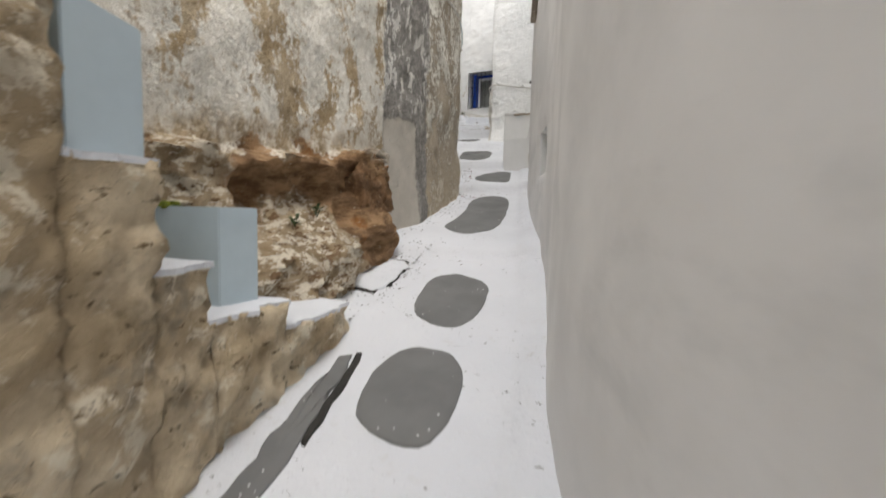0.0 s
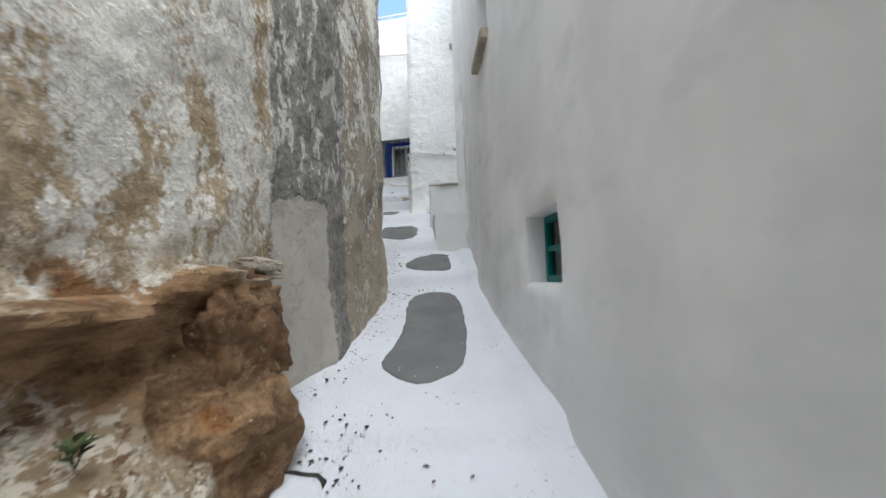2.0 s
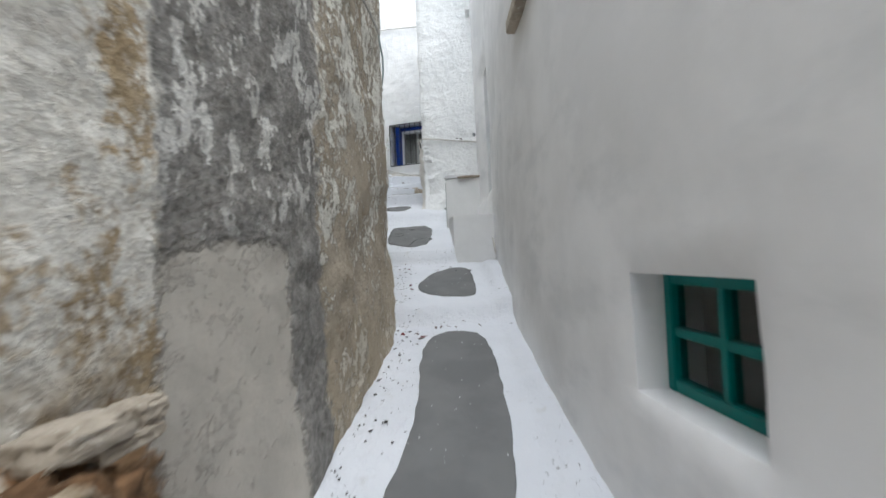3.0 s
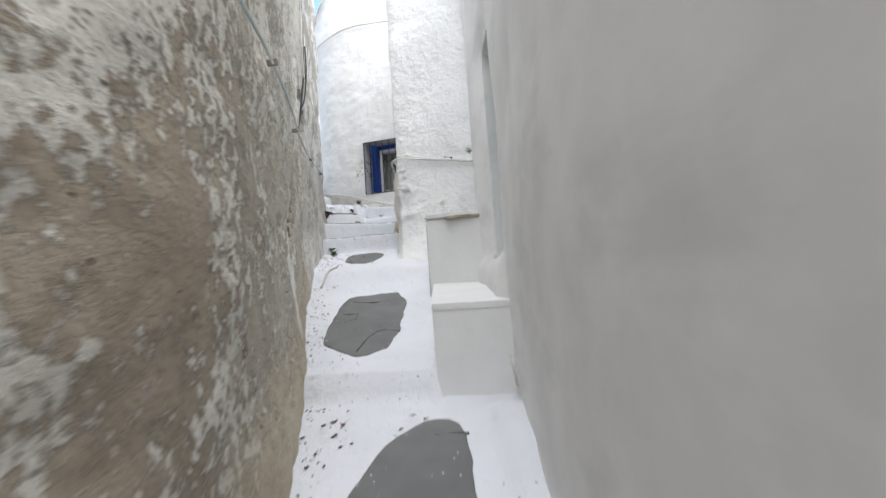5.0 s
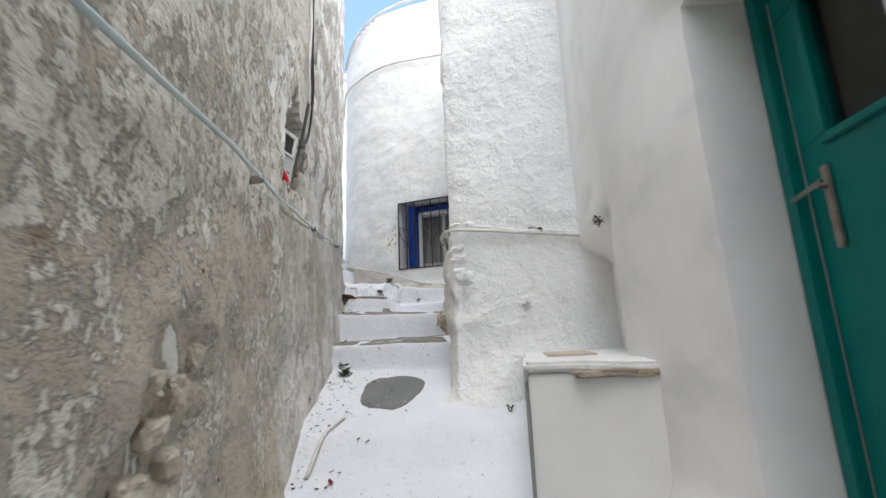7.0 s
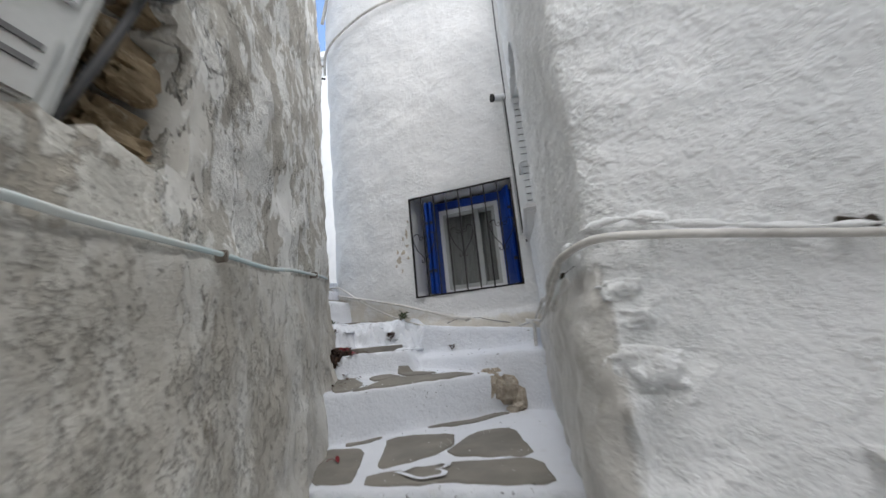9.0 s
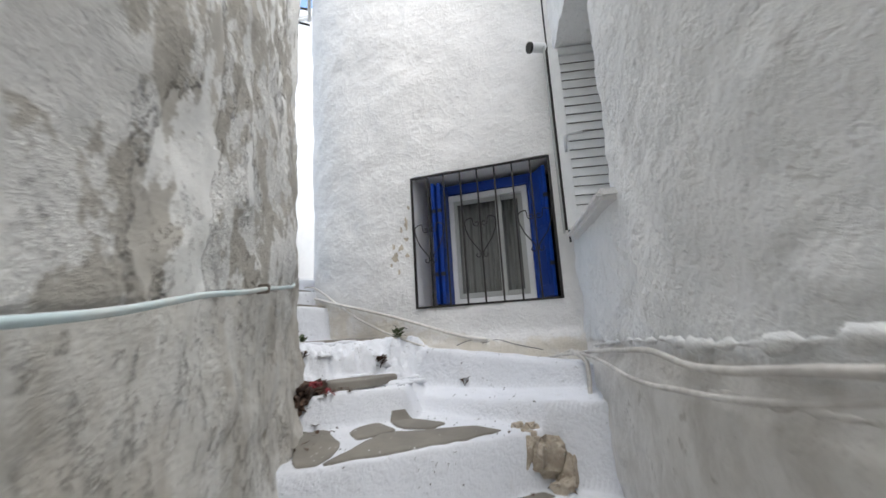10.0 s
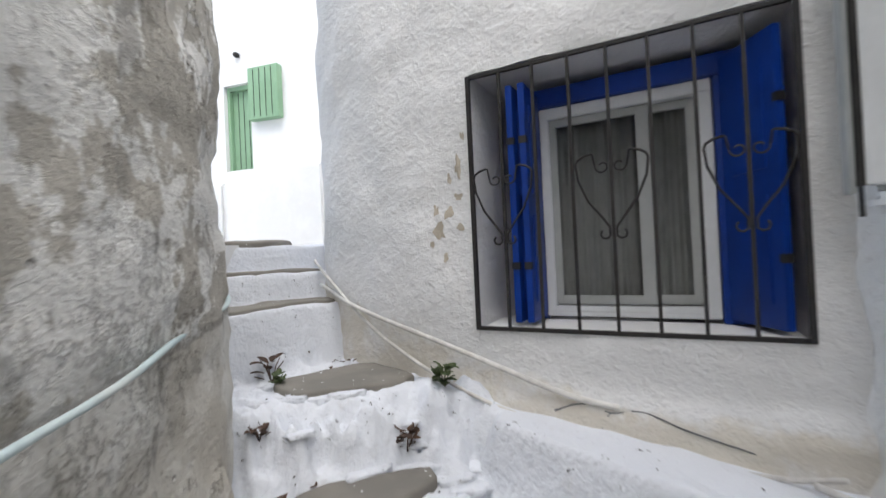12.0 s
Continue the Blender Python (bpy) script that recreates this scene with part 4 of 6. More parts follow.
def door():
    m, w = frame_at_y(8.03, 8.75, 0.27)
    top = tagged(empty("door_1", m @ Matrix.Translation((0, 0, 2.97))), kind="structure")
    h = 1.73
    bm = bmesh.new()
    for a in (0.0, w - 0.055):
        add_box(bm, a, a + 0.055, 0, 0.09, 0, h, 0.005)
    add_box(bm, 0.05, w - 0.05, 0.002, 0.088, h - 0.06, h, 0.005)
    part("door_frame", bm, M_TEAL, top, "teal painted door frame")
    leaf = part("door_leaf", bmesh.new(), M_TEAL, top, "teal door leaf with a dark glass light")
    bm = bmesh.new()
    l, r, d = 0.06, w - 0.06, 0.035
    g0, g1, gz0, gz1 = l + 0.13, r - 0.12, 1.12, h - 0.16
    add_box(bm, l, r, d, d + 0.04, 0.012, gz0, 0.004)
    add_box(bm, l, r, d, d + 0.04, gz1, h - 0.065, 0.004)
    add_box(bm, l, g0, d + 0.001, d + 0.039, gz0, gz1, 0.0)
    add_box(bm, g1, r, d + 0.001, d + 0.039, gz0, gz1, 0.0)
    bm.to_mesh(leaf.data)
    bm.free()
    bm = bmesh.new()
    for a, b, c, e in ((g0 - 0.03, g1 + 0.03, gz0 - 0.03, gz0), (g0 - 0.03, g1 + 0.03, gz1, gz1 + 0.03), (g0 - 0.03, g0, gz0, gz1), (g1, g1 + 0.03, gz0, gz1)):
        add_box(bm, a, b, d - 0.014, d + 0.002, c, e, 0.004)
    part("glazing_bead", bm, M_TEAL, leaf)
    part("pane", box(g0, g1, d + 0.015, d + 0.021, gz0, gz1), M_GLASS, leaf, "dark glass")
    # added dark sheet behind the glass, painted like the dim interior
    part("dim_room_sheet", box(g0 - 0.01, g1 + 0.01, d + 0.06, d + 0.065, gz0 - 0.02, gz1 + 0.02), M_ROOM, top)
    part("handle_plate", box(l + 0.07, l + 0.10, d - 0.012, d, 0.78, 1.03, 0.004), M_STEEL, leaf, "worn steel plate")
    part("lever", tube([(l + 0.085, d - 0.01, 0.965), (l + 0.085, d - 0.045, 0.965), (l + 0.12, d - 0.05, 0.97), (l - 0.01, d - 0.046, 0.95)], 0.008), M_STEEL, leaf, "steel lever")
    part("weather_strip", box(l - 0.002, l + 0.001, d - 0.003, d, 0.02, h - 0.07), M_GREY_PLASTIC, top, "pale strip along the edge")
    part("threshold", box(0.0, w, -0.25, 0.1, -0.06, -0.004, 0.012), M_PLAIN_WHITE, top, "white plaster threshold")
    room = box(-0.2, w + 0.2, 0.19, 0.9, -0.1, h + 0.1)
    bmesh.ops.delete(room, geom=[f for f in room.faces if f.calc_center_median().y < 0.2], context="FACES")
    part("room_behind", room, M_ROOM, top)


door()


# ---- bench and masonry box by the door ----
def lumpy_block(corners, z_low, z_top, mat, name, label, category, step=0.06, amount=0.008, cove=0.02):
    """A plastered block with soft edges; z_top may lean: a function of x, y."""
    bm = bmesh.new()
    vs = [bm.verts.new((x, y, z_low)) for x, y in corners] + [bm.verts.new((x, y, z_top(x, y))) for x, y in corners]
    n = len(corners)
    bm.faces.new(vs[:n][::-1])
    bm.faces.new(vs[n:])
    for i in range(n):
        bm.faces.new((vs[i], vs[(i + 1) % n], vs[n + (i + 1) % n], vs[n + i]))
    bmesh.ops.bevel(bm, geom=list(bm.edges), offset=cove, segments=2, affect="EDGES")
    bmesh.ops.subdivide_edges(bm, edges=[e for e in bm.edges if e.calc_length() > step * 3], cuts=6, use_grid_fill=True)
    for v in bm.verts:
        v.co += noise.noise_vector(v.co * 3.5) * amount
    bmesh.ops.recalc_face_normals(bm, faces=bm.faces)
    crisp(bm)
    return tagged(mesh_ob(name, bm, mat, None, True), label, category)


bench = tagged(empty("bench"), "low white plastered bench beneath the teal door", "bench")
PLAN = [(-1.03, 7.74), (-0.50, 7.75), (-0.55, 9.3), (-1.21, 9.3)]
lumpy_block(PLAN, 1.9, lambda x, y: 2.603 + 0.071 * (y - 7.74), M_PLAIN_WHITE, "body", "", "", cove=0.004, amount=0.006).parent = bench
lumpy_block([(x - 0.002 * (x < -1), y - 0.002 * (y < 8)) for x, y in PLAN], 2.600, lambda x, y: 2.645 + 0.071 * (y - 7.74), M_PLAIN_WHITE, "seat", "whitewashed seat slab", "", cove=0.005, amount=0.006).parent = bench
crate = tagged(empty("masonry_box"), "white plastered masonry box with a broken stone lip", "box")
body = lumpy_block([(-1.235, 9.26), (-0.66, 9.18), (-0.46, 10.68), (-1.235, 10.68)], 2.1, lambda x, y: 3.37, M_PLAIN_WHITE, "body", "white plaster body", "", cove=0.012, amount=0.005)
body.parent = crate
lid = lumpy_block([(-1.25, 9.245), (-0.66, 9.165), (-0.46, 10.68), (-1.25, 10.68)], 3.372, lambda x, y: 3.42, M_LIME, "lid", "thick whitewashed slab", "", cove=0.015, amount=0.012)
lid.parent = crate
part("side_panel", box(-1.252, -1.234, 9.36, 10.35, 2.55, 3.33, 0.004), M_GREY_PLASTIC, crate, "grey side panel")
bm = bmesh.new()
for i, (a, b) in enumerate(((-1.03, -0.9), (-0.92, -0.8), (-0.82, -0.72))):
    s = rock_bm(((b - a) / 2 + 0.02, 0.03, 0.017), 5 + i, 3, 0.3)
    bmesh.ops.translate(s, verts=s.verts, vec=((a + b) / 2, 9.195, 3.372 + 0.006 * (i % 2)))
    me_tmp = bpy.data.meshes.new("piece")
    s.to_mesh(me_tmp)
    s.free()
    bm.from_mesh(me_tmp)
    bpy.data.meshes.remove(me_tmp)
part("stone_lip", bm, M_RUBBLE, crate, "broken bare stone edge")
part("worn_patch", box(-1.12, -0.85, 9.75, 10.2, 3.41, 3.432, 0.006), M_SAND, crate, "bare sandy patch")

# ---- conduits and cables ----
def line_thing(name, pts, r, mat, label, category, wob=0.006, per=8, n=8):
    ob = mesh_ob(name, tube(sag(pts, per, wob, len(label)), r, n), mat)
    tagged(ob, label, category)
    return ob


def x_left(y):
    for (xa, ya), (xb, yb) in zip(LEFT, LEFT[1:]):
        if ya <= y <= yb:
            return xa + (xb - xa) * (y - ya) / (yb - ya)
    return -2


def on_left(y, z, off=0.04):
    return (x_left(y) + off, y, z)


line_thing("wall_conduit", [on_left(y, z, o) for y, z, o in ((5.9, 3.88, 0.04), (6.6, 3.92, 0.04), (7.5, 4.02, 0.04), (8.4, 4.19, 0.04), (9.2, 4.31, 0.04), (10.06, 4.42, 0.04), (10.8, 4.50, 0.04), (11.6, 4.61, 0.04), (12.44, 4.72, 0.04))] + [(-3.64, 12.88, 4.79), (-3.72, 13.06, 4.83), (-3.9, 13.2, 4.9)], 0.0085, M_PIPE_BLUE, "pale blue-white conduit clipped along the weathered wall", "conduit", 0.008)
line_thing("wall_cable", [on_left(y, z, o) for y, z, o in ((4.64, 6.5, 0.04), (4.65, 5.2, 0.04), (4.66, 4.4, 0.04), (4.67, 3.98, 0.04), (4.95, 3.80, 0.04), (5.4, 3.82, 0.05), (5.9, 3.88, 0.05))], 0.009, M_CABLE, "thin grey cable dropping down the cement patch", "cable", 0.004)
for i, (y, z) in enumerate(((7.2, 3.985), (8.9, 4.265), (10.45, 4.46), (11.9, 4.65))):
    x = x_left(y)
    tagged(mesh_ob("pipe_clip", box(x - 0.02, x + 0.056, y - 0.008, y + 0.008, z - 0.018, z + 0.018, 0.004), M_STEEL), "rusty pipe clip holding the conduit", "clip", "clips along the conduit")
line_thing("pier_conduit", [(-0.72, 10.60, 4.27), (-1.0, 10.61, 4.31), (-1.3, 10.61, 4.35), (-1.6, 10.61, 4.39), (-1.76, 10.64, 4.405), (-1.84, 10.74, 4.39), (-1.865, 10.86, 4.375)], 0.013, M_CABLE, "white painted conduit across the pier", "conduit")
line_thing("pier_conduit", [(-1.865, 10.84, 4.377), (-1.87, 11.1, 4.35), (-1.87, 11.6, 4.32), (-1.87, 12.1, 4.33), (-1.88, 12.7, 4.30), (-1.90, 13.15, 4.27), (-2.0, 13.4, 4.24)], 0.011, M_CABLE, "white painted conduit along the rough lane wall", "conduit", 0.012)
line_thing("slack_cable", [(-1.86, 10.8, 4.37), (-1.88, 11.3, 4.28), (-1.89, 11.9, 4.23), (-1.89, 12.4, 4.23), (-1.89, 12.9, 4.25), (-1.93, 13.2, 4.27)], 0.009, M_CABLE, "slack cream cable hanging below the conduit", "cable", 0.008)
line_thing("drop_pipe", [(-1.96, 13.20, 4.27), (-1.915, 13.06, 4.23), (-1.91, 13.0, 4.16), (-1.935, 12.96, 3.78)], 0.014, M_CABLE, "short white pipe dropping to the step", "pipe", 0.002)
line_thing("wall_foot_cable", [(-4.34, 14.5, 4.95), (-4.2, 14.3, 4.93), (-4.0, 14.08, 4.86), (-3.74, 13.92, 4.69), (-3.5, 13.80, 4.55), (-3.22, 13.70, 4.42), (-2.92, 13.63, 4.32), (-2.51, 13.55, 4.25), (-2.1, 13.47, 4.22), (-1.93, 13.38, 4.27)], 0.008, M_CABLE, "thin painted cable sagging along the wall foot", "cable", 0.006)
line_thing("wall_foot_cable", [(-4.08, 14.16, 4.80), (-3.66, 13.86, 4.69), (-3.22, 13.72, 4.57), (-2.92, 13.66, 4.47), (-2.68, 13.62, 4.395), (-2.5, 13.6, 4.36)], 0.011, M_CABLE, "thick painted cable along the wall foot", "cable", 0.004)
line_thing("facade_cable", [(-4.28, 14.5, 8.0), (-4.07, 14.12, 8.08), (-3.6, 13.84, 8.18), (-3.05, 13.67, 8.22), (-2.6, 13.58, 8.17), (-2.1, 13.49, 8.12), (-1.5, 13.38, 8.1)], 0.018, M_CABLE, "grey cable strung across the curved white facade", "cable", 0.01)
line_thing("roof_edge_cable", [(-4.2, 14.3, 8.66), (-3.9, 14.0, 9.0), (-3.5, 13.8, 9.24), (-3.0, 13.66, 9.34), (-2.2, 13.5, 9.34), (-1.5, 13.38, 9.34)], 0.025, M_CABLE, "grey bead along the curved parapet", "trim", 0.01)
line_thing("down_cable", [(-1.86, 13.40, 5.0), (-1.87, 13.40, 5.8), (-1.87, 13.41, 6.6), (-1.86, 13.42, 8.0)], 0.007, M_DARK_CABLE, "thin dark cable down the corner", "cable", 0.004)
bracket = tagged(empty("cable_bracket"), "rusty iron cable bracket with insulators", "bracket")
part("arm", tube([(-4.25, 14.45, 8.1), (-4.45, 14.35, 8.1), (-4.45, 14.35, 7.75)], 0.014), M_IRON, bracket)
part("arm", tube([(-4.25, 14.45, 7.9), (-4.5, 14.3, 7.92)], 0.012), M_IRON, bracket)
part("insulator", tube([(-4.5, 14.3, 7.9), (-4.5, 14.3, 8.02)], 0.028), M_CABLE, bracket)
line_thing("overhead_cable", [(-4.5, 14.3, 7.96), (-4.4, 13.6, 8.1), (-4.0, 12.0, 8.5), (-3.3, 10.5, 9.0)], 0.01, M_DARK_CABLE, "dark overhead cable between the houses", "cable", 0.004)


def ragged(pts, r, seed, thin=0.35, n=9, flat=0.8):
    """A broken bead along points: its thickness swells and dies away."""
    bm = bmesh.new()
    line = sag(pts, 14, 0.012, seed)
    rings = []
    for i, p in enumerate(line):
        d = (line[min(i + 1, len(line) - 1)] - line[max(i - 1, 0)]).normalized()
        a = Vector((0, 0, 1))
        b = d.cross(a).normalized()
        k = thin + (1 - thin) * smooth01(0.5 + 1.4 * noise.noise(p * 21 + Vector((seed, 0, 0))))
        k *= smooth01(min(i, len(line) - 1 - i) / 3 + 0.15)
        rings.append([bm.verts.new(p + (a * math.cos(2 * math.pi * j / n) + b * math.sin(2 * math.pi * j / n) * flat) * r * k * (1 + 0.5 * noise.noise(p * 22 + Vector((j * 1.7, seed, 0))))) for j in range(n)])
    for r0, r1 in zip(rings, rings[1:]):
        for j in range(n):
            bm.faces.new((r0[j], r0[(j + 1) % n], r1[(j + 1) % n], r1[j]))
    bm.faces.new(rings[0][::-1])
    bm.faces.new(rings[-1])
    bmesh.ops.recalc_face_normals(bm, faces=bm.faces)
    return bm


for i, (pts, r) in enumerate((
    ([(-0.80, 10.635, 4.315), (-1.1, 10.63, 4.355), (-1.4, 10.63, 4.395), (-1.62, 10.63, 4.425)], 0.028),
    ([(-1.55, 10.64, 4.44), (-1.70, 10.66, 4.46), (-1.80, 10.74, 4.45)], 0.04),
    ([(-1.815, 10.75, 4.42), (-1.825, 11.1, 4.40), (-1.83, 11.6, 4.375), (-1.83, 12.0, 4.375)], 0.05),
    ([(-1.83, 12.0, 4.37), (-1.83, 12.5, 4.35), (-1.84, 13.1, 4.31)], 0.03),
    ([(-1.845, 10.8, 4.31), (-1.85, 11.2, 4.27), (-1.85, 11.6, 4.25)], 0.03),
)):
    tagged(mesh_ob("plaster_lip", ragged(pts, r * 0.48, i * 5.3, 0.15), M_PIER, None, True), "broken limewash lip along the painted conduit", "plaster", "broken plaster along the conduit")
# dark beads: a crack above the conduit, painted shade below it
for i, (pts, r) in enumerate((
    ([(-1.02, 10.652, 4.35), (-1.07, 10.645, 4.36), (-1.13, 10.645, 4.36)], 0.028),
    ([(-1.82, 10.74, 4.34), (-1.855, 10.82, 4.325), (-1.855, 10.90, 4.33)], 0.014),
)):
    tagged(mesh_ob("crevice", ragged([(x, y + 0.006, z) for x, y, z in pts], r * 0.6, 40 + i * 3.1, 0.08, 8, 0.45), M_SOIL), "dark bead drawing crack and shade along the painted conduit", "crevice", "crevices along the conduit")
for i, (x, z, w, hh) in enumerate(((-1.73, 4.25, 0.06, 0.035), (-1.71, 4.165, 0.07, 0.035), (-1.69, 4.02, 0.11, 0.065))):
    o = tagged(mesh_ob("quoin_stone", rock_bm((w, 0.075, hh), 210 + i, 4, 0.28), M_PIER, None, True), "whitewashed stone swelling from the pier corner", "stone", "corner stones of the pier")
    o.matrix_world = Matrix.Translation((x + 0.015, 10.715, z)) @ Matrix.Rotation(0.12 * (i % 3 - 1), 4, "Y")
fix = tagged(empty("wall_spout"), "short white roof spout on the pier", "spout")
part("pipe", tube([(-0.82, 10.7, 6.67), (-0.82, 10.42, 6.67)], 0.035, 12), M_PLAIN_WHITE, fix)
part("rim", tube([(-0.82, 10.44, 6.67), (-0.82, 10.41, 6.67)], 0.043, 12), M_PLAIN_WHITE, fix)
tagged(mesh_ob("stone_stub", rock_bm((0.03, 0.035, 0.016), 3, 3, 0.4), M_LIME_OLD), "small whitewashed stub of stone sticking out of the pier", "stub").matrix_world = Matrix.Translation((-1.19, 10.62, 3.78))
ring = bmesh.new()
add_tube(ring, [(x_right(7.55) - 0.03 - 0.012 * math.sin(a), 7.55 + 0.05 * math.cos(a), 2.27 + 0.085 * math.sin(a)) for a in [i * 2 * math.pi / 20 for i in range(21)]], 0.009)
tagged(mesh_ob("wall_ring", ring, M_CABLE), "white painted ring fixed low on the smooth wall", "ring")


# ---- meter recess in the old wall ----
def meter_recess():
    back = bmesh.new()
    ny, nz = 26, 30
    grid = []
    for i in range(ny + 1):
        row = []
        for j in range(nz + 1):
            y, z = 9.2 + 1.3 * i / ny, 4.3 + 1.4 * j / nz
            q = Vector((0, y, z))
            row.append(back.verts.new((x_left(y) - 0.30 + 0.07 * noise.fractal(q * 5, 0.8, 2, 3), y, z)))
        grid.append(row)
    for i in range(ny):
        for j in range(nz):
            back.faces.new((grid[i][j], grid[i + 1][j], grid[i + 1][j + 1], grid[i][j + 1])).smooth = True
    tagged(mesh_ob("wall_recess", back, M_MASONRY), kind="structure")
    m = Matrix.Translation((-2.80, 9.77, 4.57)) @ Matrix.Rotation(radians(-14), 4, "X") @ Matrix.Rotation(radians(72), 4, "Z")
    meter = tagged(empty("meter_box", m), "grey plastic electricity meter box leaning in a wall recess", "meter box")
    part("casing", box(-0.11, 0.11, -0.02, 0.12, 0.0, 0.5, 0.015), M_METER, meter)
    part("cover", box(-0.08, 0.08, -0.035, -0.018, 0.04, 0.2, 0.006), M_METER, meter, "raised front cover")
    bm = bmesh.new()
    for u0, u1, z0, z1 in ((-0.075, 0.075, 0.28, 0.30), (-0.075, 0.075, 0.44, 0.46), (-0.075, -0.058, 0.30, 0.44), (0.058, 0.075, 0.30, 0.44)):
        add_box(bm, u0, u1, -0.034, -0.018, z0, z1, 0.003)
    part("window_rim", bm, M_WHITE_METAL, meter, "pale window rim")
    part("window", box(-0.058, 0.058, -0.026, -0.017, 0.30, 0.44), M_DARK, meter, "dark meter window")
    bm = bmesh.new()
    for z in (0.1, 0.14):
        add_box(bm, -0.06, 0.06, -0.039, -0.034, z, z + 0.012)
    part("marking", bm, M_STONE, meter, "unreadable marking")
    can = tagged(empty("spray_can", Matrix.Translation((-2.70, 9.72, 4.575)) @ Matrix.Rotation(radians(48), 4, "X")), "red spray can lying tilted in the wall recess", "can")
    prof = [(0.0, 0.0), (0.036, 0.002), (0.037, 0.01), (0.034, 0.016), (0.034, 0.17), (0.026, 0.19), (0.014, 0.2), (0.0, 0.2)]

    def spin(p, turn=2 * math.pi):
        b = bmesh.new()
        v = [b.verts.new((r, 0, z)) for r, z in p]
        es = [b.edges.new((q, w)) for q, w in zip(v, v[1:])]
        bmesh.ops.spin(b, geom=v + es, axis=(0, 0, 1), cent=(0, 0, 0), angle=turn, steps=20)
        bmesh.ops.remove_doubles(b, verts=b.verts, dist=0.0004)
        bmesh.ops.recalc_face_normals(b, faces=b.faces)
        return b

    part("can_body", spin(prof), M_RED, can, "glossy red can", True)
    part("base_ring", spin([(0.030, -0.004), (0.0385, -0.004), (0.0385, 0.014), (0.0335, 0.014)]), M_STEEL, can, "steel rim", True)
    part("label_band", spin([(0.0348, 0.06), (0.0354, 0.062), (0.0354, 0.12), (0.0348, 0.122)], 1.3), M_WHITE_METAL, can, "white label", True)
    line_thing("recess_cable", [(-2.76, 10.16, 5.5), (-2.79, 10.13, 5.2), (-2.79, 10.06, 4.97), (-2.78, 9.98, 4.78), (-2.79, 9.90, 4.60)], 0.012, M_DARK_CABLE, "black cable hanging in the wall recess", "cable", 0.006)
    line_thing("recess_cable", [(-2.70, 10.06, 5.75), (-2.74, 10.16, 5.45), (-2.80, 10.2, 5.15), (-2.76, 10.02, 4.98)], 0.009, M_DARK_CABLE, "thin dark cable looping into the wall recess", "cable", 0.006)
    line_thing("riser_cable", [on_left(10.15, z, 0.03) for z in (5.4, 6.0, 7.0, 8.8)], 0.012, M_CABLE, "grey cable climbing the old wall", "cable", 0.008)
    line_thing("riser_cable", [on_left(10.25, z, 0.03) for z in (5.45, 6.0, 7.0, 8.8)], 0.009, M_DARK_CABLE, "dark cable climbing the old wall", "cable", 0.008)


meter_recess()
for i in range(9):
    s = 0.05 + 0.015 * (i % 3)
    o = tagged(mesh_ob("recess_stone", rock_bm((s * 0.8, s * 1.5, s * 0.6), 80 + i, 3, 0.4), M_RECESS), "rough brown stone lining the wall recess", "stone", "stones in the wall recess")
    o.matrix_world = Matrix.Translation((x_left(10.2) - 0.10 - 0.05 * (i % 3), 10.20 - 0.03 * (i % 2), 4.64 + 0.075 * i))
# ---- stepped masonry at the foot of the lane ----
def face_relief(q):
    """How far the rough masonry face stands out: stones with rounded shoulders and sunk joints between them."""
    w = q + noise.noise_vector(q * 3.0) * 0.10
    near = noise.voronoi(Vector((0.0, w.y * 3.6, w.z * 4.4)))[0]
    joint = smooth01((near[1] - near[0]) / 0.22)
    return 0.018 * joint - 0.06 + 0.025 * noise.fractal(q * 2.6, 0.8, 2, 4) + 0.03 * noise.ridged_multi_fractal(Vector((q.x, q.y * 1.4, q.z)) * 4.0, 0.8, 2.2, 5, 1.0, 2.0) - 0.03 + 0.022 * noise.fractal(q * 13, 0.6, 2, 4)


def masonry_step(y0, y1, top, x_face=-1.02, depth=0.75, seed=0):
    bm = bmesh.new()
    ny, nz = max(4, int((y1 - y0) / 0.025)), max(4, int((top - 0.1) / 0.025))
    z_low = 0.0
    grid = []
    for i in range(ny + 1):
        row = []
        for j in range(nz + 1):
            y, z = y0 + (y1 - y0) * i / ny, z_low + (top - z_low) * j / nz
            q = Vector((x_face, y, z))
            d = face_relief(q)
            row.append(bm.verts.new((x_face + d, y, z)))
        grid.append(row)
    for i in range(ny):
        for j in range(nz):
            bm.faces.new((grid[i][j], grid[i + 1][j], grid[i + 1][j + 1], grid[i][j + 1])).smooth = True
    back = [bm.verts.new((x_face - depth, y, z)) for y, z in ((y0, z_low), (y1, z_low), (y1, top), (y0, top))]
    edge_bot = [r[0] for r in grid]
    edge_top = [r[-1] for r in grid]
    bm.faces.new([*edge_top, back[2], back[3]][::1])
    bm.faces.new([*edge_bot[::-1], back[0], back[1]])
    bm.faces.new([*grid[-1], back[2], back[1]][::-1])
    bm.faces.new([*grid[0][::-1], back[0], back[3]][::-1])
    bm.faces.new(back)
    bmesh.ops.recalc_face_normals(bm, faces=bm.faces)
    return bm


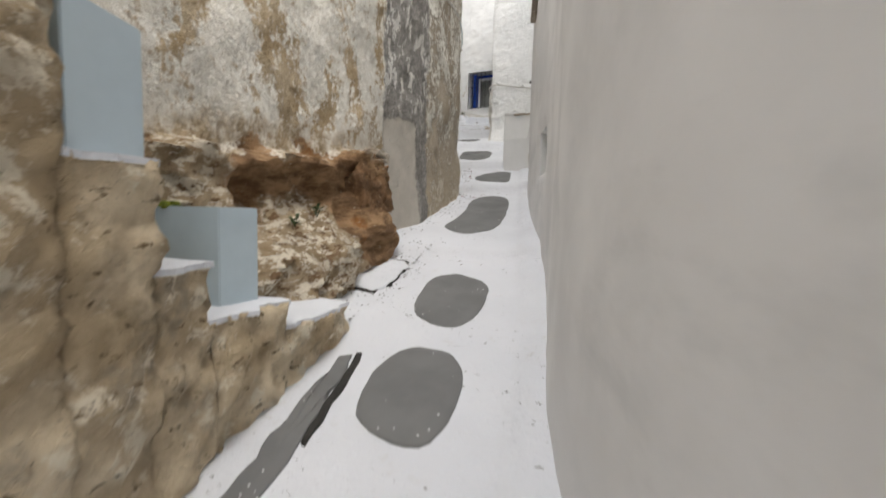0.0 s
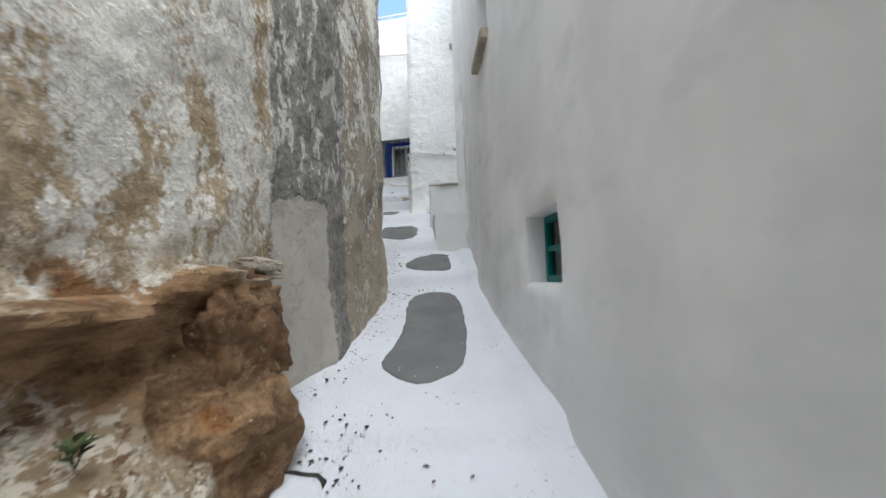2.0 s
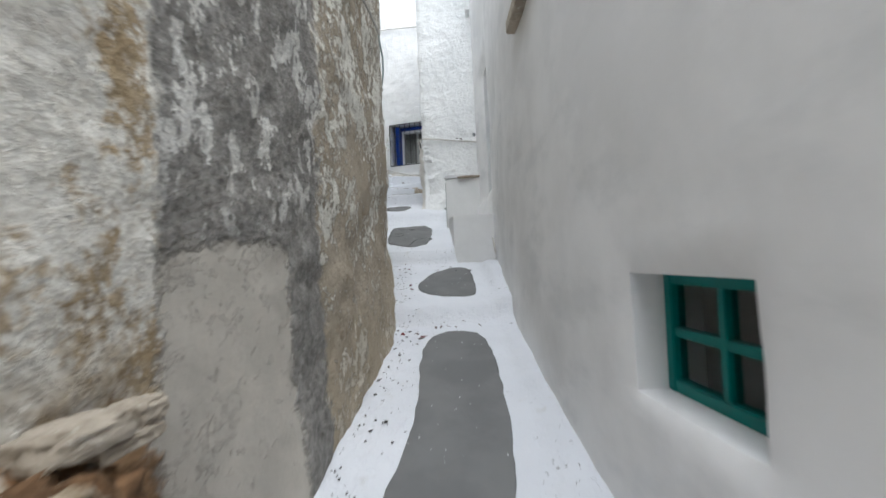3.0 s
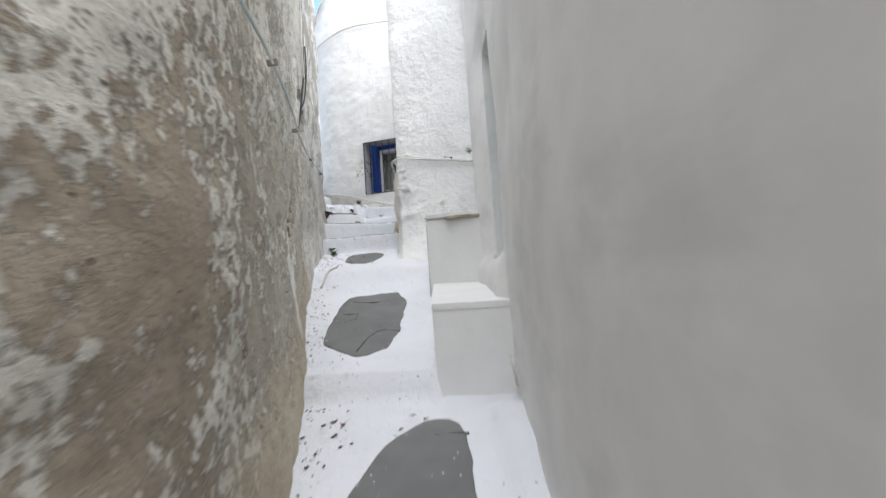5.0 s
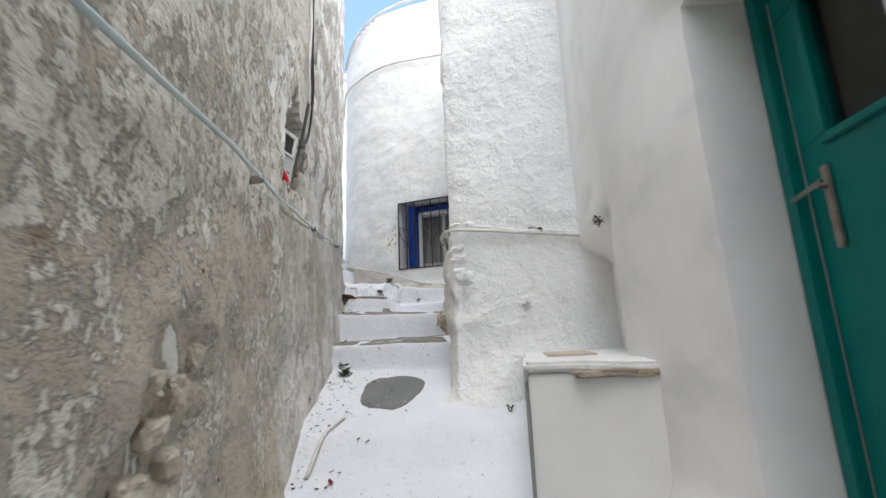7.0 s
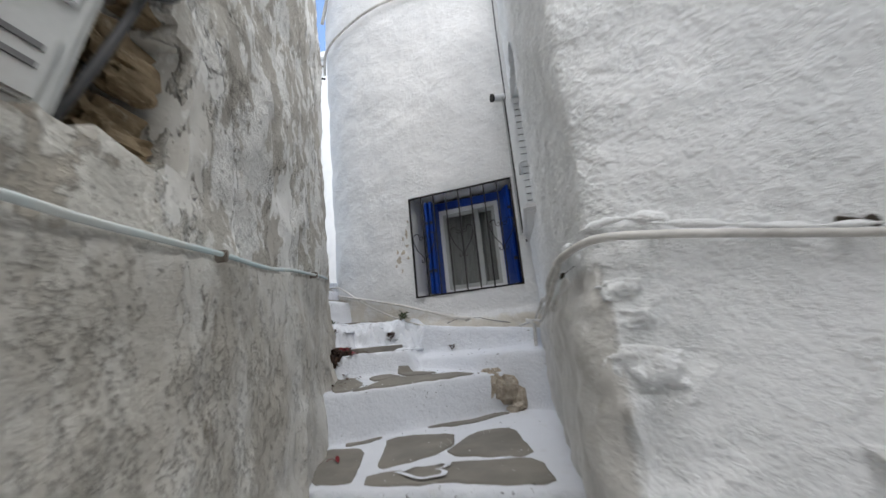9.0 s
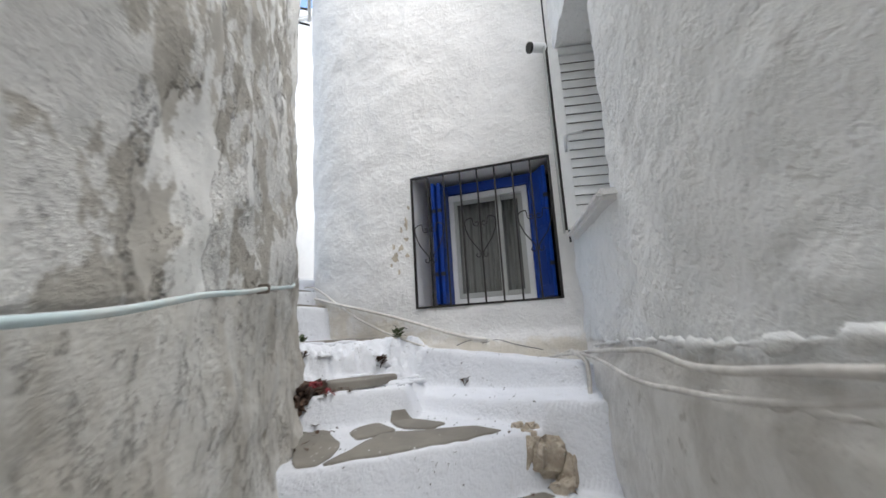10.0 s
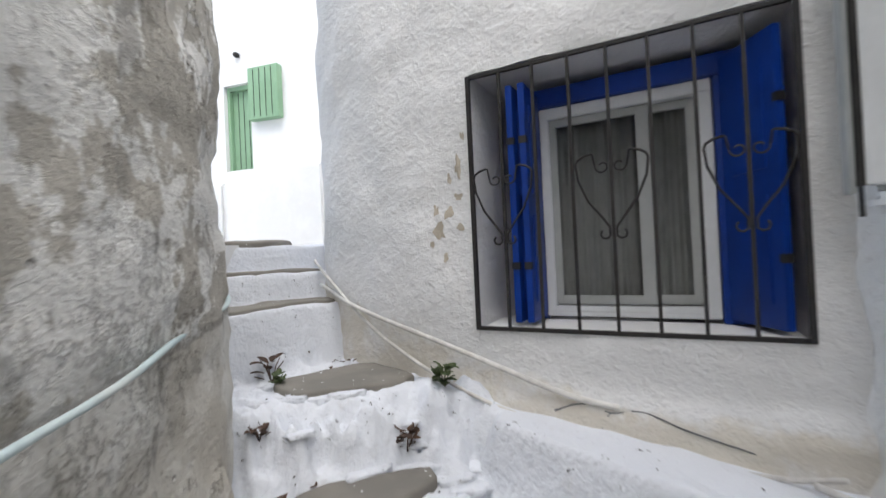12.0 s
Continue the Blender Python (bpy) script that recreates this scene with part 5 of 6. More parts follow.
stair = tagged(empty("side_stair"), "worn tan masonry side stair with whitewashed treads", "stair")
STEPS = ((-3.5, 0.80, 2.6), (0.802, 1.04, 1.44), (1.042, 1.25, 1.13), (1.252, 1.65, 0.93), (1.652, 2.2, 0.82))
for i, (a, b, top) in enumerate(STEPS):
    part("stone_block", masonry_step(a, b, top, seed=i), M_MASONRY, stair)
    if i:
        bm = bmesh.new()
        nx, ny = 14, 16
        g = []
        for ix in range(nx + 1):
            row = []
            for iy in range(ny + 1):
                y = a - 0.005 + (b - a + 0.01) * iy / ny
                front = -1.02 + face_relief(Vector((-1.02, y, top))) + 0.004 + 0.02 * noise.noise(Vector((0, y * 14, i)))
                x = -1.72 + (front + 1.72) * ix / nx
                row.append(bm.verts.new((x, y, top + 0.009 + 0.006 * noise.noise(Vector((x, y, 1)) * 6) - 0.004 * (ix == nx))))
            g.append(row)
        for ix in range(nx):
            for iy in range(ny):
                bm.faces.new((g[ix][iy], g[ix + 1][iy], g[ix + 1][iy + 1], g[ix][iy + 1])).smooth = True
        r = bmesh.ops.extrude_face_region(bm, geom=list(bm.faces))
        bmesh.ops.translate(bm, verts=[v for v in r["geom"] if isinstance(v, bmesh.types.BMVert)], vec=(0, 0, -0.02))
        bmesh.ops.recalc_face_normals(bm, faces=bm.faces)
        crisp(bm)
        part("tread", bm, M_GROUND, stair, "whitewashed tread")


def planter(name, corners, z0, z1, label):
    """A rendered box, open on top, filled with soil."""
    top = tagged(empty(name), label, "planter")
    c = sum((Vector(p) for p in corners), Vector((0, 0))) / len(corners)
    bm = bmesh.new()
    rings = []
    for f, z in ((1.0, z0), (1.0, z1), (0.9, z1), (0.9, z1 - 0.06)):
        rings.append([bm.verts.new((*(c.lerp(Vector(p), f)), z)) for p in corners])
    n = len(corners)
    for r0, r1 in zip(rings, rings[1:]):
        for j in range(n):
            bm.faces.new((r0[j], r0[(j + 1) % n], r1[(j + 1) % n], r1[j]))
    bmesh.ops.bevel(bm, geom=[e for e in bm.edges], offset=0.004, segments=2, affect="EDGES")
    bmesh.ops.recalc_face_normals(bm, faces=bm.faces)
    part("casing", bm, M_PANEL, top, "blue-grey rendered sides")
    bm = bmesh.new()
    bm.faces.new([bm.verts.new((*(c.lerp(Vector(p), 0.91)), z1 - 0.04)) for p in corners])
    bmesh.ops.subdivide_edges(bm, edges=bm.edges, cuts=4, use_grid_fill=True)
    part("soil", bm, M_SOIL, top, "dark soil")
    return top, c


planter("planter", [(-1.52, 1.43), (-1.20, 1.427), (-1.165, 1.60), (-1.48, 1.72)], 0.92, 1.318, "blue-grey rendered planter standing on the side stair")
planter("planter", [(-1.075, 0.83), (-1.14, 1.085), (-1.45, 1.16), (-1.5, 0.83)], 1.44, 1.815, "tall pale blue-grey planter on the side stair")
for i in range(14):
    s = rock_bm((0.018, 0.018, 0.012), 40 + i, 2, 0.4)
    o = tagged(mesh_ob("moss_tuft", s, M_MOSS), "yellow-green moss tuft at the planter edge", "moss", "moss tufts on the planter")
    o.matrix_world = Matrix.Translation((-1.46 - 0.012 * (i % 5), 1.435 + 0.02 * (i // 5) + 0.006 * (i % 3), 1.318 + 0.008 * (i % 2)))

# stones laid bare where the plaster has fallen
for i, (y, z, s) in enumerate(((7.96, 3.20, 0.06), (8.03, 3.10, 0.05), (8.12, 3.22, 0.065), (8.20, 3.34, 0.06), (8.16, 3.46, 0.05), (8.32, 3.42, 0.06), (8.42, 3.52, 0.055), (8.44, 3.13, 0.05), (8.30, 3.25, 0.05))):
    o = tagged(mesh_ob("bared_stone", rock_bm((0.035, s, s * 0.75), 120 + i, 3, 0.3), M_RECESS if i in (0, 7) else M_BARED), "rough stone laid bare in the fallen plaster", "stone", "stones laid bare in the wall")
    o.matrix_world = Matrix.Translation((x_left(y) - 0.045, y, z)) @ Matrix.Rotation(0.35, 4, "Z")

# rock pieces under the old plaster
BOULDERS = [((-1.56, 3.38, 1.50), (0.16, 0.24, 0.24), 2, 8), ((-1.48, 3.50, 1.25), (0.07, 0.08, 0.16), 17, 0)]
for (x, y, z), size, seed, tilt in BOULDERS:
    o = tagged(mesh_ob("boulder", rock_bm(size, seed, 5, 0.22, 1.9), M_ROCK, None, True), "rust-brown boulder built into the foot of the old wall", "rock", "rocks under the old wall")
    o.matrix_world = Matrix.Translation((x, y, z)) @ Matrix.Rotation(radians(tilt), 4, "X") @ Matrix.Rotation(radians(-12), 4, "Z")
for (x, y, z), size, seed in (((-1.50, 3.47, 1.80), (0.07, 0.11, 0.035), 31), ((-1.50, 3.63, 1.80), (0.05, 0.06, 0.03), 32), ((-1.49, 3.56, 1.755), (0.05, 0.10, 0.022), 33)):
    o = tagged(mesh_ob("ledge_stone", rock_bm(size, seed, 4, 0.25), M_RUBBLE, None, True), "flat grey stone wedged on the rock ledge", "stone", "stones on the ledge")
    o.matrix_world = Matrix.Translation((x, y, z))

# ---- stones in the whitewashed lane ----
GREY = "grey-painted stone set in the whitewashed lane"
for i, c in enumerate((
    [(-0.70, 1.52), (-0.77, 1.82), (-0.70, 2.08), (-0.46, 2.08), (-0.35, 1.95), (-0.31, 1.62), (-0.40, 1.42)],
    [(-0.82, 2.50), (-0.86, 3.06), (-0.67, 3.15), (-0.45, 3.03), (-0.39, 2.80), (-0.43, 2.38), (-0.62, 2.33)],
    [(-1.13, 4.22), (-1.04, 4.75), (-1.17, 5.95), (-0.97, 6.10), (-0.65, 6.0), (-0.54, 4.3), (-0.80, 3.93)],
    [(-1.36, 6.76), (-1.26, 7.25), (-1.1, 7.47), (-0.85, 7.47), (-0.76, 6.70), (-0.79, 6.52), (-1.1, 6.53)],
    [(-1.97, 8.27), (-2.1, 9.3), (-2.0, 9.45), (-1.5, 9.52), (-1.36, 8.15), (-1.58, 7.98), (-1.75, 8.08)],
    [(-2.5, 10.48), (-2.62, 11.08), (-2.3, 11.16), (-2.08, 11.03), (-2.06, 10.75), (-2.15, 10.4)],
)):
    slab("paving_stone", c, M_STONE, GREY, "paving stone", 2 if i != 4 else 1, 0.014, 0.011, i * 3.3, "grey stones of the lane")
slab("gutter_stone", [(-0.89, 0.7), (-0.985, 1.93), (-0.90, 1.97), (-0.83, 1.45), (-0.77, 0.7)], M_STONE, "long grey-painted gutter stone at the masonry foot", "gutter stone", 1, 0.02, 0.011, 2.0)
slab("gutter_gap", [(-0.82, 1.38), (-0.90, 1.99), (-0.86, 1.99), (-0.79, 1.36)], M_DARK, "dark broken gap along the gutter stone", "gap", 1, 0.02, 0.014, 7.0)
slab("hatch_gap", [(-1.44, 2.74), (-1.43, 3.40), (-1.09, 3.36), (-1.06, 2.70)], M_DARK, "dark gap round the drain cover", "gap", 1, 0.05, 0.009, 4.0)
slab("drain_cover", [(-1.435, 2.76), (-1.42, 3.38), (-1.105, 3.345), (-1.08, 2.73)], M_GROUND, "whitewashed drain cover with dark edges", "drain cover", 1, 0.055, 0.018, 5.0)

SLAB = "grey-brown flagstone outlined in white"
for i, c in enumerate((
    [(-2.89, 11.62), (-2.37, 11.76), (-2.0, 11.69), (-1.94, 11.37), (-2.46, 11.37), (-2.86, 11.42)],
    [(-2.87, 11.70), (-2.98, 12.30), (-2.54, 12.33), (-2.50, 12.05), (-2.60, 11.85)],
    [(-2.53, 11.87), (-2.42, 12.32), (-2.14, 12.34), (-2.02, 11.77)],
    [(-3.37, 11.86), (-3.33, 12.12), (-3.06, 12.07), (-2.94, 11.55), (-2.97, 11.42), (-3.14, 11.44)],
    [(-2.78, 12.56), (-2.50, 12.74), (-2.24, 12.84), (-2.17, 12.76), (-2.57, 12.53)],
    [(-3.26, 12.31), (-3.03, 12.42), (-3.12, 12.22), (-3.25, 12.20)],
    [(-3.26, 12.32), (-3.18, 12.54), (-3.06, 12.77), (-2.58, 12.94), (-2.42, 12.88), (-2.89, 12.55), (-3.12, 12.38)],
    [(-3.10, 13.0), (-3.0, 13.06), (-2.74, 12.98), (-2.81, 12.88), (-3.0, 12.86)],
    [(-3.26, 12.76), (-3.16, 12.96), (-3.0, 12.81), (-3.17, 12.66)],
    [(-3.36, 12.26), (-3.56, 12.72), (-3.40, 12.80), (-3.24, 12.60), (-3.25, 12.30)],
    [(-3.56, 13.12), (-3.48, 13.24), (-3.17, 13.43), (-3.12, 13.36), (-3.22, 13.10), (-3.44, 12.98)],
    [(-3.94, 13.50), (-3.66, 13.90), (-3.34, 13.73), (-3.34, 13.60), (-3.70, 13.36)],
)):
    for n_ in range(len(c)):
        x, y = c[n_]
        lip, riser = 11.2 - 0.12 * (x + 1), 13.59 + 0.57 * (x + 1)
        y = max(y, lip + 0.07)
        y = min(y, riser - 0.06) if i < 6 else max(y, riser + 0.05) if i in (6, 9) else y
        c[n_] = (x, y)
    slab("flagstone", c, M_SLAB, SLAB, "flagstone", 1, 0.012, 0.02 if i > 9 else 0.011, 30 + i * 2.1, "flagstones of the upper steps", None, 0.13, {10: 4.15, 11: 4.405}.get(i))
for u0, u1 in ((0.04, 0.25), (0.31, 0.56), (0.64, 0.95)):
    c = []
    for u, v in ((u0, -0.75), (u0, 0.02), (u1, 0.02), (u1, -0.75)):
        c.append((-3.87 - 0.9 * u + 0.43 * v, 14.14 + 0.43 * u + 0.9 * v))
    slab("tread_stone", c, M_SLAB, "worn grey stone tread on the climbing stair", "tread", 1, 0.02, 0.035 if u0 > 0.6 else 0.016, u0 * 50, "treads of the climbing stair")

# a heart painted on the first flagstone
bm = bmesh.new()
ring_in, ring_out = [], []
for i in range(40):
    t = 2 * math.pi * i / 40
    hx, hy = 16 * math.sin(t) ** 3, 13 * math.cos(t) - 5 * math.cos(2 * t) - 2 * math.cos(3 * t) - math.cos(4 * t)
    for ring_, k in ((ring_in, 0.0085), (ring_out, 0.0112)):
        x, y = -2.59 + (hy + 2) * k * 0.9, 11.60 + hx * k * 0.72
        ring_.append(bm.verts.new((x, y, ground_z(x, y) + 0.024)))
for i in range(40):
    j = (i + 1) % 40
    bm.faces.new((ring_out[i], ring_out[j], ring_in[j], ring_in[i]))
bmesh.ops.recalc_face_normals(bm, faces=bm.faces)
tagged(mesh_ob("painted_heart", bm, M_GROUND), "white heart painted on a flagstone", "heart")

# loose broken stone by the ledge
for i, (x, y, z, s, hh) in enumerate(((-2.31, 12.91, 3.77, 0.075, 0.115), (-2.19, 12.92, 3.74, 0.10, 0.10), (-2.08, 12.90, 3.66, 0.06, 0.085), (-2.34, 12.99, 3.87, 0.055, 0.03), (-2.26, 12.98, 3.87, 0.05, 0.035), (-2.13, 12.83, 3.61, 0.06, 0.04))):
    o = tagged(mesh_ob("broken_stone", rock_bm((s, s * 0.75, hh), 60 + i, 3, 0.4, 2.4), M_RUBBLE), "bare broken tan stone under the ledge", "stone", "broken stones under the ledge")
    o.matrix_world = Matrix.Translation((x, y, z)) @ Matrix.Rotation(0.5 * i, 4, "Z") @ Matrix.Rotation(0.35, 4, "Y")

random.seed(41)
for i in range(34):
    x, y = random.uniform(-3.95, -3.02), random.uniform(13.14, 13.58)
    s = random.uniform(0.02, 0.042)
    o = tagged(mesh_ob("rubble_lump", rock_bm((s * 2.2, s, s * 0.5), 400 + i, 3, 0.3, 1.6), M_GROUND, None, True), "whitewashed rubble stone in the broken slope", "stone", "rubble of the broken slope")
    o.matrix_world = Matrix.Translation((x, y, ground_z(x, y) - s * 0.12)) @ Matrix.Rotation(random.uniform(0.2, 0.8), 4, "Z") @ Matrix.Rotation(random.uniform(-0.3, 0.3), 4, "X")

# ---- plants and litter ----
def leaf_bm(length, width, bend=0.3):
    bm = bmesh.new()
    rows = []
    for i in range(5):
        f = i / 4
        w = width * math.sin(math.pi * min(1, f * 0.9 + 0.06)) / 2
        z = bend * length * f * (1 - f)
        rows.append((bm.verts.new((-w, f * length, z)), bm.verts.new((0, f * length, z - 0.1 * width)), bm.verts.new((w, f * length, z))))
    for a, b in zip(rows, rows[1:]):
        bm.faces.new((a[0], a[1], b[1], b[0]))
        bm.faces.new((a[1], a[2], b[2], b[1]))
    return bm


def add_mesh(bm, other, m):
    me = bpy.data.meshes.new("piece")
    bmesh.ops.transform(other, matrix=m, verts=other.verts)
    other.to_mesh(me)
    other.free()
    bm.from_mesh(me)
    bpy.data.meshes.remove(me)


def plant(x, y, z, size, seed, mat=None, leaves=22, label="small green weed growing from the step joint"):
    random.seed(seed)
    top = tagged(empty("weed", Matrix.Translation((x, y, z))), label, "weed", "weeds in the joints")
    bm = bmesh.new()
    for i in range(5):
        a = random.uniform(0, 6.28)
        add_tube(bm, [(0, 0, -0.01), (math.cos(a) * size * 0.25, math.sin(a) * size * 0.25, size * 0.45), (math.cos(a) * size * 0.5, math.sin(a) * size * 0.5, size * 0.7)], 0.0025, 5)
    part("stem", bm, mat or M_LEAF, top)
    bm = bmesh.new()
    for i in range(leaves):
        a, tilt, r = random.uniform(0, 6.28), random.uniform(0.1, 1.2), random.uniform(0.0, 0.5) * size
        m = Matrix.Translation((math.cos(a) * r * 0.6, math.sin(a) * r * 0.6, random.uniform(0.1, 0.75) * size)) @ Matrix.Rotation(a - math.pi / 2, 4, "Z") @ Matrix.Rotation(tilt - 0.4, 4, "X")
        add_mesh(bm, leaf_bm(size * random.uniform(0.3, 0.5), size * random.uniform(0.28, 0.44)), m)
    part("foliage", bm, mat or M_LEAF, top)


plant(-3.17, 13.62, ground_z(-3.17, 13.62), 0.11, 1, None, 26)
plant(-3.27, 13.44, ground_z(-3.27, 13.44), 0.10, 2, M_DRY, 22, "dark withered weed in the broken slope")
plant(-2.66, 13.36, ground_z(-2.66, 13.36), 0.06, 3, M_DRY, 10, "small dark weed at the ledge foot")
plant(-3.88, 13.48, ground_z(-3.88, 13.48), 0.08, 4, None, 20)
plant(-3.74, 13.20, ground_z(-3.74, 13.20), 0.07, 5, M_DRY, 14, "dark withered weed by the wall foot")
plant(-4.02, 13.62, ground_z(-4.02, 13.62), 0.14, 6, M_DRY, 8, "thin dry weed by the wall foot")
plant(-2.90, 11.24, ground_z(-2.90, 11.24), 0.13, 7, None, 34, "leafy green weed at the foot of the step")
plant(-0.775, 9.72, 4.13, 0.055, 8, M_STONE, 30, "grey dried plant on the wall shoulder")
plant(-1.36, 10.42, ground_z(-1.36, 10.42), 0.06, 9, None, 8)
plant(-1.52, 2.62, 1.28, 0.09, 10, None, 12, "small grass tuft in the rock hollow")
plant(-1.55, 2.42, 1.22, 0.08, 11, None, 10, "small grass tuft in the rock hollow")


def litter(name, mat, places, size, label, group):
    for i, (x, y) in enumerate(places):
        random.seed(500 + i * 7 + len(label))
        bm = leaf_bm(size * random.uniform(0.6, 1.3), size * random.uniform(0.4, 0.7), random.uniform(-0.6, 0.9))
        o = tagged(mesh_ob(name, bm, mat), label, "leaf", group)
        o.matrix_world = Matrix.Translation((x, y, ground_z(x, y) + 0.008 + 0.006 * (i % 3))) @ Matrix.Rotation(random.uniform(0, 6.28), 4, "Z") @ Matrix.Rotation(random.uniform(-0.5, 0.5), 4, "X")


heap = tagged(empty("leaf_heap", Matrix.Translation((-3.60, 12.90, ground_z(-3.55, 12.88) - 0.01))), "dark red-brown heap of dead leaves and soil by the wall", "leaf heap")
part("mound", rock_bm((0.11, 0.2, 0.075), 301, 4, 0.5, 3.0), M_DRY, heap)
part("mound", rock_bm((0.035, 0.06, 0.03), 303, 3, 0.4, 2.6), M_RED_LEAF, heap, "dull red leaves").location = (0.07, 0.02, 0.05)
random.seed(77)
litter("dead_leaf", M_DRY, [(-3.44 + random.gauss(0, 0.05), 12.85 + random.gauss(0, 0.15)) for _ in range(40)], 0.045, "dark red-brown dead leaf heaped by the wall", "dead leaves by the wall")
litter("red_leaf", M_RED_LEAF, [(-3.46 + random.gauss(0, 0.04), 12.9 + random.gauss(0, 0.1)) for _ in range(12)], 0.04, "dull red fallen leaf heaped by the wall", "red leaves by the wall")
litter("red_petal", M_RED_LEAF, [(-1.36, 6.72), (-1.40, 6.78), (-1.52, 7.42), (-1.34, 6.05), (-1.14, 6.0), (-2.38, 9.75), (-3.15, 11.85), (-3.17, 11.88), (-3.13, 11.82)], 0.05, "crimson fallen petal on the whitewash", "fallen petals")
dry = [(-1.25 + random.gauss(0, 0.12), 5.98 + random.gauss(0, 0.08)) for _ in range(8)] + [(-0.9 + random.gauss(0, 0.25), 6.15 + random.gauss(0, 0.06)) for _ in range(10)] + [(-1.2 + random.gauss(0, 0.3), 7.5 + random.gauss(0, 0.1)) for _ in range(9)] + [(-2.45 + random.gauss(0, 0.16), 10.3 + random.gauss(0, 0.5)) for _ in range(26)] + [(-2.75 + random.gauss(0, 0.12), 11.0 + random.gauss(0, 0.12)) for _ in range(16)] + [(-2.3 + random.gauss(0, 0.12), 12.8 + random.gauss(0, 0.06)) for _ in range(10)] + [(-3.85 + random.gauss(0, 0.1), 13.95 + random.gauss(0, 0.06)) for _ in range(8)] + [(-0.75, 3.41), (-0.70, 3.3), (-0.55, 3.33)]
litter("dry_leaf", M_DRY, dry, 0.032, "small dry brown leaf on the whitewash", "dry leaves on the lane")
stick = mesh_ob("fallen_stick", tube(sag([(-2.52, 9.75, ground_z(-2.52, 9.75) + 0.014), (-2.53, 10.0, ground_z(-2.53, 10.0) + 0.016), (-2.50, 10.25, ground_z(-2.50, 10.25) + 0.016)], 5, 0.006), 0.012, 6), M_CABLE)
tagged(stick, "pale bare stick lying on the whitewash", "stick")

# chips of old paint and grit along the foot of the old wall
random.seed(9)
bm = bmesh.new()
for i in range(800):
    y = random.uniform(2.4, 11.0) if i < 420 else random.gauss(2.95, 0.4)
    x = x_left(y) + (0.28 if y < 3.7 else 0.07) + abs(random.gauss(0, 0.13)) if i < 420 else -1.33 + 0.12 * (y - 2.9) + random.gauss(0, 0.07) + (0.22 if i % 2 else 0)
    if i >= 640:
        x, y = random.choice(((-3.5, 13.3), (-2.75, 13.05), (-2.6, 12.72), (-2.5, 11.25), (-1.9, 7.6))) if i % 2 else (random.uniform(-3.6, -2.1), random.uniform(12.3, 13.5))
        x, y = x + random.gauss(0, 0.22), y + random.gauss(0, 0.07)
    z = ground_z(x, y) + 0.004
    r = random.choice((0.003, 0.004, 0.006, 0.008, 0.013))
    r = min(r, 0.006) if i >= 640 else r
    a0 = random.uniform(0, 6.28)
    pts = [bm.verts.new((x + r * random.uniform(0.5, 1.3) * math.cos(a0 + k * 1.257), y + r * random.uniform(0.6, 2.0) * math.sin(a0 + k * 1.257), z + random.uniform(0, 0.004))) for k in range(5)]
    tip = bm.verts.new((x, y, z + 0.007))
    for p, q in zip(pts, pts[1:] + pts[:1]):
        bm.faces.new((p, q, tip))
tagged(mesh_ob("grit", bm, M_DARK), "dark grit and paint chips along the wall foot", "grit", kind="stuff")

# cracks in the big grey stone
for pts in ([(-1.62, 8.06), (-1.60, 8.3), (-1.55, 8.42), (-1.50, 8.44), (-1.38, 8.42)], [(-1.98, 9.2), (-1.85, 9.18), (-1.72, 9.2)], [(-1.97, 8.85), (-1.84, 8.86), (-1.82, 8.72), (-1.9, 8.66)], [(-1.0, 7.33), (-0.9, 7.35), (-0.83, 7.34)]):
    ob = mesh_ob("crack", tube([(x, y, ground_z(x, y) + 0.008) for x, y in pts], 0.006, 5), M_DARK)
    tagged(ob, "dark crack across a grey paving stone", "crack", "cracks in the paving")
# peeled and cracked places on the far wall
def wall_far_point(x, z, off=0.0):
    s = sx(x)
    p, n = at_f(s)
    q = p - n * (bulge_far(p, -n, z) + off)
    return Vector((q.x, q.y, z))


def peel(x, z, w, h, seed):
    bm = bmesh.new()
    c = bm.verts.new(wall_far_point(x, z, 0.004))
    pts = []
    for k in range(14):
        a = k * 2 * math.pi / 14
        r = 0.6 + 0.6 * noise.noise(Vector((math.cos(a) * 1.5, math.sin(a) * 1.5, seed)))
        pts.append(bm.verts.new(wall_far_point(x + w * r * math.cos(a), z + h * r * math.sin(a), 0.004)))
    for p, q in zip(pts, pts[1:] + pts[:1]):
        bm.faces.new((c, p, q))
    tagged(mesh_ob("peeled_patch", bm, M_SAND), "grey patch where the limewash has peeled", "peeling", "peeled patches")


for i, (x, z, w, h) in enumerate(((-3.2, 5.05, 0.05, 0.05), (-3.16, 5.13, 0.035, 0.05), (-3.22, 5.15, 0.02, 0.05), (-3.11, 5.2, 0.03, 0.03), (-3.10, 5.33, 0.02, 0.06), (-3.15, 5.28, 0.02, 0.03), (-3.18, 4.93, 0.02, 0.03), (-3.1, 5.06, 0.03, 0.03), (-3.07, 5.46, 0.015, 0.04), (-3.24, 4.99, 0.015, 0.025))):
    peel(x, z, w, h, i * 3.7)
for pts in ([(-2.72, 4.33), (-2.62, 4.36), (-2.52, 4.34), (-2.42, 4.355), (-2.3, 4.32), (-2.1, 4.27)], [(-2.52, 4.34), (-2.55, 4.28), (-2.4, 4.24), (-2.2, 4.2)]):
    ob = mesh_ob("crack", tube(sag([wall_far_point(x, z, -0.001) for x, z in pts], 4, 0.012, 2), 0.0035, 5), M_STONE)
    tagged(ob, "crack in the plaster under the barred window", "crack", "cracks in the plaster")

